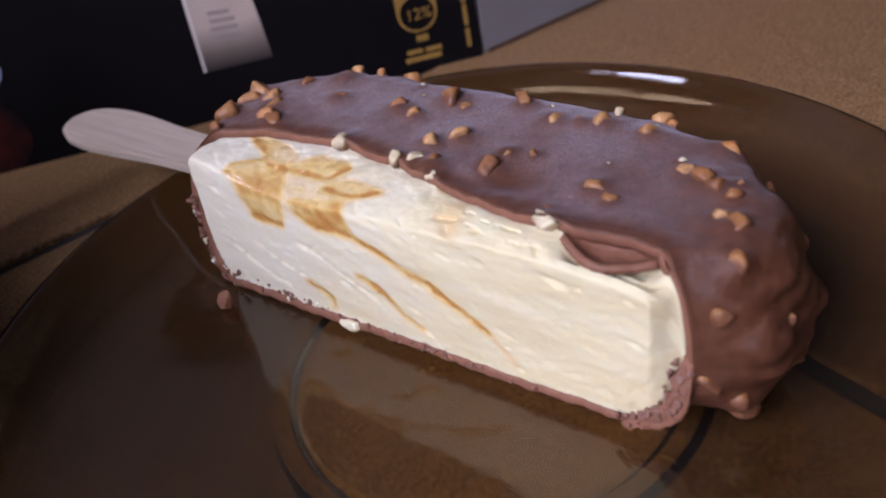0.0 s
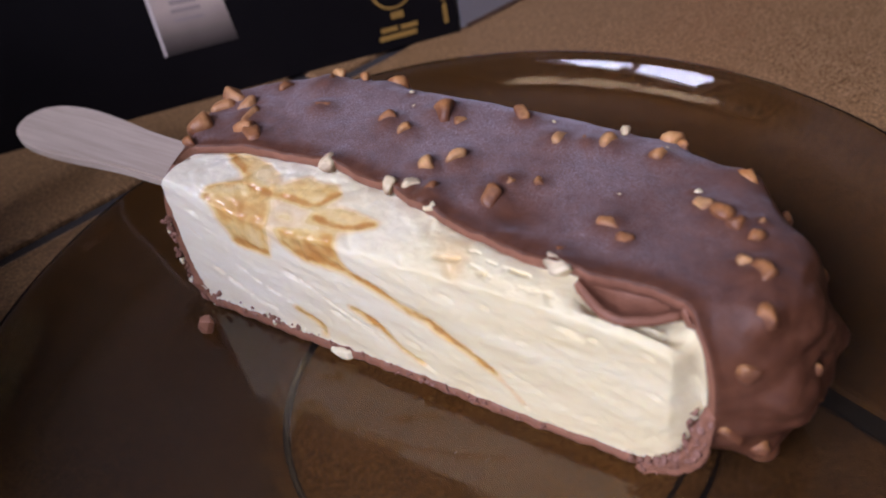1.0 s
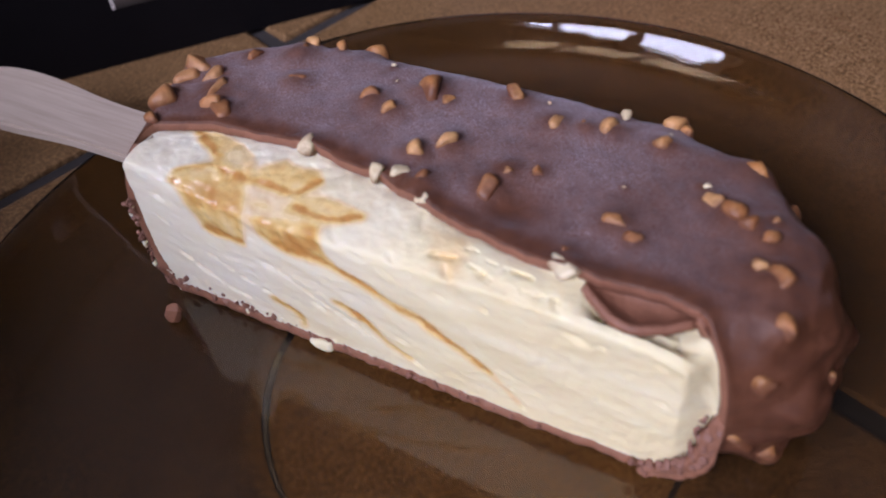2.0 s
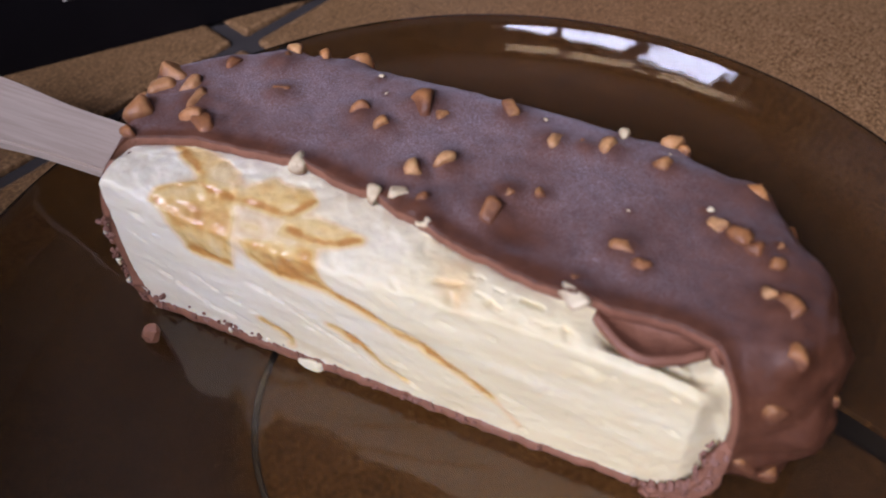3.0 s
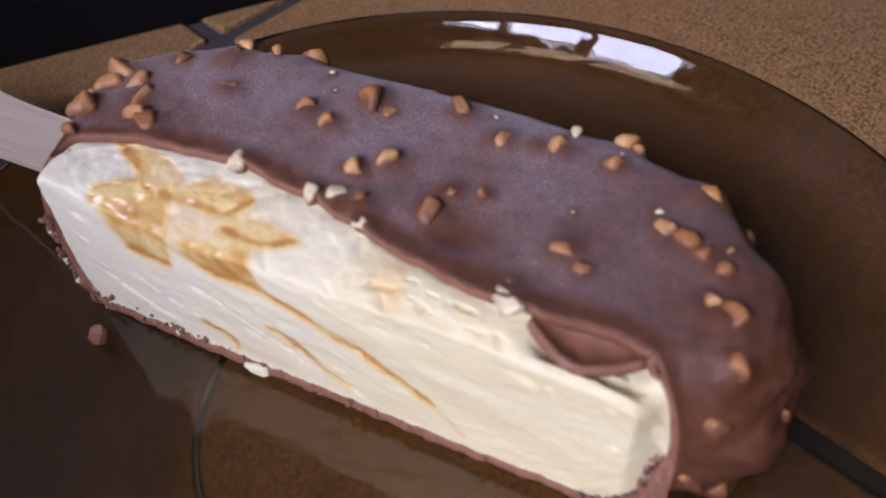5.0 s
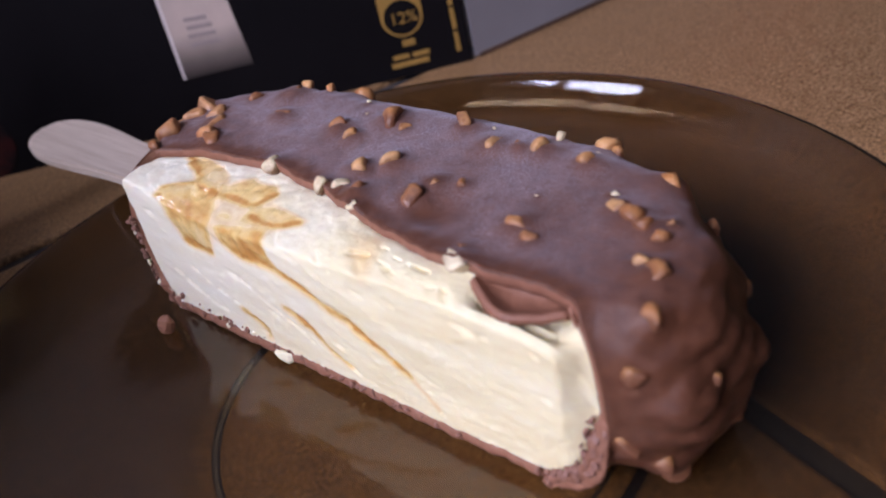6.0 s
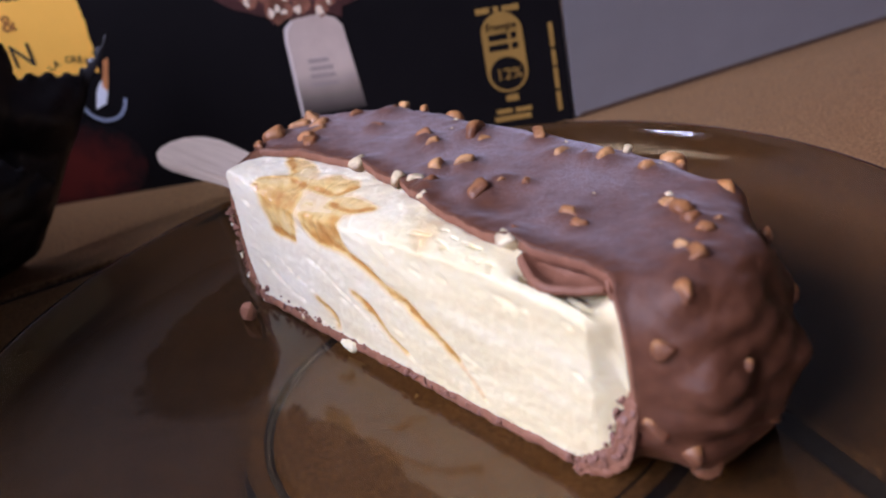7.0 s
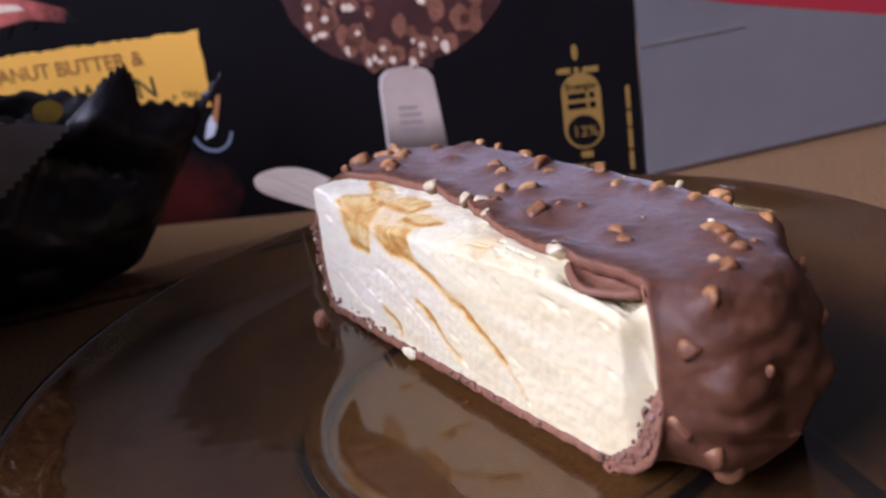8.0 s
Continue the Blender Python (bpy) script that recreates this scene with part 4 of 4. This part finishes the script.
def oval(cx, cz, rx, rz, n=28, wob=0.0):
    return [(cx + rx * (1 + wob * random.uniform(-1, 1)) * math.cos(2 * math.pi * k / n), cz + rz * (1 + wob * random.uniform(-1, 1)) * math.sin(2 * math.pi * k / n)) for k in range(n)]


def torn(x0, z0, x1, z1, n, amp):
    return [(x0 + (x1 - x0) * k / n + random.uniform(-amp, amp), z0 + (z1 - z0) * k / n + random.uniform(-amp, amp)) for k in range(n)]


print_shape("label_panel", torn(-183, 34, -183, 53, 10, 0.3) + torn(-183, 53, -111.5, 52.6, 60, 0.35) + torn(-111.5, 52.6, -112.8, 32.6, 18, 0.45) + torn(-112.8, 32.6, -183, 34, 50, 0.3), PRINT_YELLOW, label="yellow label with torn-looking edges")


def box_text(body, x, z, size, mat, name, depth=0.0005, spread=1.0):
    return text_mesh(body, size, mat, carton, Matrix.Translation((x * MM, -depth * 0.4 - 0.00002, z * MM)) @ pose(0, 0, 0, 90, 0, 0) @ Matrix.Diagonal((spread, 1, 1, 1)), name)


box_text("PEANUT BUTTER &", -178.5, 45.7, 5.6 * MM, PRINT_BROWN, "lettering", spread=1.05)
box_text("ANADI", -161.0, 36.9, 8.0 * MM, PRINT_DARK, "lettering")
box_text("N", -133.0, 36.9, 8.0 * MM, PRINT_DARK, "lettering")
for k, ch in enumerate("À LA CRÈME"):
    a = radians(138 - k * 9.0)
    if ch != " ":
        text_mesh(ch, 2.3 * MM, PRINT_DARK, carton, Matrix.Translation(((-119.5 + 9.5 * math.cos(a)) * MM, -0.00022, (26.4 + 9.5 * math.sin(a)) * MM)) @ pose(0, 0, 0, 90, 0, 0) @ pose(0, 0, 0, 0, 0, math.degrees(a) - 90), "lettering")
PRINT_CREAM = simple("cream print", (0.74, 0.60, 0.46), 0.45, 0.2)
PRINT_HAZEL = simple("printed dark nuts", (0.20, 0.075, 0.045), 0.4, 0.4, 0.3)
# picture of a nut-covered bar on its stick
print_shape("printed_stick", [(-66.6, 12.5), (-50, 12.5), (-51.2, 33.0), (-52.6, 35.2), (-55.5, 36.4), (-60, 36.8), (-63.4, 36.2), (-65.2, 34.6), (-65.8, 32)], PRINT_STICK, label="picture of a wooden stick")
for z, a, b in ((25.5, -61.5, -56.5), (23.6, -61.5, -55.8), (21.7, -61.8, -55.6), (19.6, -61.8, -55.4)):
    print_shape("letter_bar", [(a, z), (b, z - 0.3), (b, z + 0.6), (a, z + 0.9)], simple("stick stamp", (0.30, 0.24, 0.22), 0.6, 0.1), 0.0005)
print_shape("printed_edge", [(-66.5, 12.6), (-65.9, 12.6), (-65.0, 32), (-64.3, 34.2), (-62.8, 35.6), (-63.4, 36.1), (-65.1, 34.5), (-65.7, 32)], simple("pale stick print", (0.68, 0.60, 0.56), 0.45, 0.1), 0.0005)
print_shape("printed_bar", oval(-58.0, 59, 29, 22.5, 72, 0.012), PRINT_CHOC, 0.0004, "picture of a chocolate coated bar with nuts")
print_shape("printed_neck", [(-67.5, 36), (-64, 37.2), (-56, 37.4), (-51, 35), (-49.5, 40), (-69, 40)], PRINT_CHOC, 0.00045)
for k in range(96):
    a, q = random.uniform(0, 6.28), math.sqrt(random.uniform(0.02, 0.97))
    cx, cz, s = -58.0 + 28.5 * q * math.cos(a), 59 + 22 * q * math.sin(a), random.uniform(1.4, 2.8)
    print_shape("printed_nut", oval(cx, cz, s * 0.85, s * random.uniform(0.8, 1.4), 10, 0.28), PRINT_NUT if k % 3 else PRINT_HAZEL, 0.0006)
    if k % 2:
        print_shape("printed_glint", oval(cx - 0.3 * s, cz - 0.35 * s, s * random.uniform(0.25, 0.5), s * random.uniform(0.3, 0.6), 8, 0.35), PRINT_CREAM, 0.0008)
# energy panel
def ring(cx, cz0, cz1, r, w):
    out = [(cx + r * math.cos(a), cz1 + r * math.sin(a)) for a in np.linspace(0, math.pi, 16)] + [(cx + r * math.cos(a), cz0 + r * math.sin(a)) for a in np.linspace(math.pi, 2 * math.pi, 16)]
    return out


print_shape("energy_panel", ring(-14.4, 14.8, 24.6, 4.9, 0), PRINT_GOLD, 0.0003)
print_shape("energy_disc", oval(-14.4, 14.6, 4.2, 4.1, 32), CARD_BLACK, 0.00045)
box_text("12%", -17.3, 13.2, 3.9 * MM, PRINT_GOLD, "lettering", 0.0006)
box_text("Énergie", -18.2, 25.4, 2.5 * MM, CARD_BLACK, "lettering", 0.0006)
for z, w in ((22.9, 3.3), (20.4, 3.5)):
    for x0, x1 in ((-14.4 - w, -13.2), (-12.4, -14.4 + w)):
        print_shape("letter_bar", [(x0, z), (x1, z), (x1, z + 1.5), (x0, z + 1.5)], CARD_BLACK, 0.0005)
for x0, x1, z, h in ((-19.8, -16.5, 29.6, 1.4), (-15.6, -14.4, 29.5, 1.4), (-13.6, -9.6, 29.4, 1.4), (-15.6, -12.6, 7.5, 1.6), (-18.5, -14.6, 4.6, 1.1), (-13.8, -9.8, 4.5, 1.1), (-19.2, -10.2, 2.6, 1.2)):
    print_shape("letter_bar", [(x0, z), (x1, z), (x1, z + h), (x0, z + h)], PRINT_GOLD)
print_shape("printed_drop", oval(-15.1, 34.7, 0.8, 2.0, 16), PRINT_GOLD)
for z0, z1 in ((3.2, 8), (8.8, 14), (14.6, 18.4), (19.2, 25)):
    print_shape("letter_bar", [(-3.4, z0), (-2.4, z0), (-2.4, z1), (-3.4, z1)], PRINT_GOLD)
# swirl, red print at the foot and pink print above the label
print_shape("printed_swirl", oval(-114.5, 25.8, 6.0, 6.0, 40)[20:] + [(-114.5 + 5.2 * math.cos(a), 25.8 + 5.2 * math.sin(a)) for a in np.linspace(2 * math.pi - 0.15, math.pi, 20)], PRINT_SILVER)
print_shape("printed_cream", [(-117, 23.5), (-114, 24.5), (-112.6, 27), (-112.2, 30.5), (-113.6, 30), (-115.2, 28)], simple("white print", (0.75, 0.78, 0.85), 0.4, 0.1), 0.0004)


def fading_print(name, cx, cz, rx, rz, colour):
    """Print that fades outwards into the black card."""
    m, ns, ls, p = material(name)
    v = coords(ns, ls)
    mp = ns.new("ShaderNodeMapping")
    mp.inputs["Scale"].default_value, mp.inputs["Location"].default_value = (1 / rx, 0, 1 / rz), (-cx / rx, 0, -cz / rz)
    ls.new(v, mp.inputs["Vector"])
    far = ns.new("ShaderNodeVectorMath")
    far.operation = "LENGTH"
    ls.new(mp.outputs[0], far.inputs[0])
    reach = math_node(ns, ls, "ADD", far.outputs["Value"], math_node(ns, ls, "MULTIPLY", math_node(ns, ls, "SUBTRACT", noise_node(ns, ls, v, 0.16, 4, 0.65), 0.5), 1.3))
    ls.new(mix(ns, ls, ramp(ns, ls, math_node(ns, ls, "MULTIPLY", reach, 0.6), [(0.2, grey(0)), (0.72, grey(1))]), colour, (0.0062, 0.0052, 0.0060)), p.inputs["Base Color"])
    p.inputs["Roughness"].default_value = 0.55
    p.inputs["Specular IOR Level"].default_value = 0.12
    return m


print_shape("printed_fruit", oval(-130, 9, 21, 13, 40), fading_print("dark red fruit print", -130, 8, 19, 11, (0.085, 0.012, 0.009)))
for pts, tone in (([(-188, 60), (-178, 61.5), (-168, 64), (-172, 66), (-180, 65), (-188, 66)], PRINT_CREAM), ([(-176, 62.2), (-166, 64.2), (-158, 64), (-160, 65.6), (-170, 67)], PRINT_CREAM), ([(-170, 59.8), (-166, 57.2), (-163, 60.4)], CARD_BLACK), ([(-160, 61), (-157.5, 58.6), (-155, 60.6)], CARD_BLACK), ([(-180, 57.8), (-177, 55.6), (-174, 58.8)], PRINT_RED)):
    print_shape("printed_gloss", pts, tone, 0.0006)
print_shape("printed_flame", [(-112.4, 27.5), (-110.6, 32), (-109.4, 35.5), (-110.9, 35), (-112.2, 31.6), (-113.4, 29)], simple("orange print", (0.55, 0.22, 0.08), 0.45, 0.3), 0.0005)
print_shape("printed_edge", [(-1.6, 47.5), (-0.3, 45.5), (-0.3, 62), (-1.2, 62)], PRINT_PINK, 0.0005)
print_shape("printed_smudge", [(-188, 57), (-172, 60), (-158, 61.5), (-143, 58.5), (-147, 63), (-160, 68), (-175, 71), (-188, 72)], fading_print("pink fruit print", -182, 65, 34, 9, (0.70, 0.17, 0.13)), label="picture of glossy red fruit")

# ---------------------------------------------------------------- torn wrapper
wrapper = thing("wrapper", Matrix.Translation((-0.125, 0.135, 0)) @ Matrix.Rotation(math.atan2(0.724, 0.69), 4, "Z"), "crumpled black plastic wrapper, torn open, leaning beside the carton", "wrapper")


def film(name, foot, crest, depth, bulge, seed, teeth=0.0):
    """A crumpled sheet between a foot line and a crest line, both in millimetres."""
    n, m = 90, 60
    lo, hi = smooth_curve(foot, n), np.array([[np.interp(t, np.linspace(0, 1, len(crest)), [c[k] for c in crest]) for k in (0, 1)] for t in np.linspace(0, 1, n)])
    k = np.linspace(0, 1, m)[None, :]
    x = lo[:, :1] * (1 - k) + hi[:, :1] * k
    z = lo[:, 1:] * (1 - k) + hi[:, 1:] * k
    y = depth + bulge * np.sin(math.pi * k) * np.sin(math.pi * np.linspace(0.05, 0.95, n))[:, None]
    fold = np.abs(fbm(x, z, seed + 0 * x, 0.035, 2)) * 10 + np.abs(fbm(x, z, seed + 20 + 0 * x, 0.11, 2)) * 1.6
    y = y - fold + 3.0
    z = np.maximum(z + 0.6 * fbm(x, z, seed + 40 + 0 * x, 0.12, 2), 0.3)
    if teeth:
        z[:, -1] += teeth * (np.arange(n) % 4 < 2)
    ob = part(name, grid_mesh(np.stack([x, y, z], 2) * MM), FOIL, wrapper, smooth=True)
    s = ob.modifiers.new("thickness", "SOLIDIFY")
    s.thickness = 0.00012
    return ob


# both sheets run on unseen to the left, tall, to shade the table
film("back_sheet", [(-100, 0.4), (-60, 0.4), (-20, 0.4), (2, 0.4), (12, 8)], [(-100, 70), (-50, 58), (-11, 48.5), (2.4, 45.7), (7.6, 44.2), (9.6, 46.7), (13.3, 48.6), (16.3, 49), (17.9, 45), (17, 40.3), (23.7, 38.1), (30, 36), (34, 39.2), (38, 42.6)], 2, -4, 3.0, 0.9)
film("front_sheet", [(-105, 0.4), (-62, 0.4), (-28, 0.4), (-8, 0.4), (6, 4)], [(-105, 60), (-50, 48), (-12, 44.5), (0, 42), (-1, 39), (-4, 37), (-7, 35), (2, 30), (10, 24), (16, 18)], -7, -12, 11.0, 1.2)

# unseen sheet added on the left to block window light from table and plate
shade_film = film("shade_sheet", [(0, 0.4), (45, 0.4), (90, 0.4), (140, 0.4)], [(0, 64), (30, 84), (75, 116), (120, 118), (165, 96)], 0, -6, 27.0)
shade_film.matrix_basis = pose(-0.076, 0.0655, 0, 0, 0, -88)

# the wrapper's grey lining with its serrated edge, and a spot of yellow print
teeth = []
for k in range(9):
    x, z = 0.5 - k * 1.9, 41.8 - k * 1.25
    teeth += [(x, z), (x - 0.3, z - 1.2)]
lining_shape = [(-62, 54), (-12.5, 45.2)] + teeth + [(-40, 28), (-62, 30)]
lining = part("lining", prism([(x * MM, z * MM) for x, z in lining_shape], 0, 0.00015), simple("grey film lining", (0.16, 0.15, 0.18), 0.35, 0.3, 0.1), wrapper, "dark grey inner lining with a serrated edge")
lining.matrix_basis = pose(0, -0.024, 0.001, 0, 0, 0)
for cx, cz, r in ((-2.5, 46.6, 3.0), (-12.0, 45.5, 1.3), (-24, 49, 2.6)):
    spot = part("printed_spot", prism([(x * MM, z * MM) for x, z in oval(cx, cz, r, r * 0.8, 16, 0.08)], 0, 0.0001), simple("yellow spot print", (0.42, 0.30, 0.05), 0.4, 0.2), wrapper)
    spot.matrix_basis = pose(0, -0.0215, -0.0005, 0, 0, 0)

# ---------------------------------------------------------------- loose crumb on the plate
bm = bmesh.new()
for _ in range(26):
    q = Vector((random.gauss(0, 1), random.gauss(0, 1), random.gauss(0, 1))).normalized()
    bm.verts.new((q.x * 0.0015, q.y * 0.0012, q.z * 0.0024))
hull = bmesh.ops.convex_hull(bm, input=bm.verts)
bmesh.ops.delete(bm, geom=[g for g in hull["geom_interior"] if isinstance(g, bmesh.types.BMVert)], context="VERTS")
crumb = link_mesh("chocolate_crumb", bm, CHOC_BROKEN)
crumb.matrix_basis = pose(-0.0505, 0.1085, 0.0052, 12, 20, 0)
tagged(crumb, "small broken crumb of milk chocolate on the plate", "crumb")
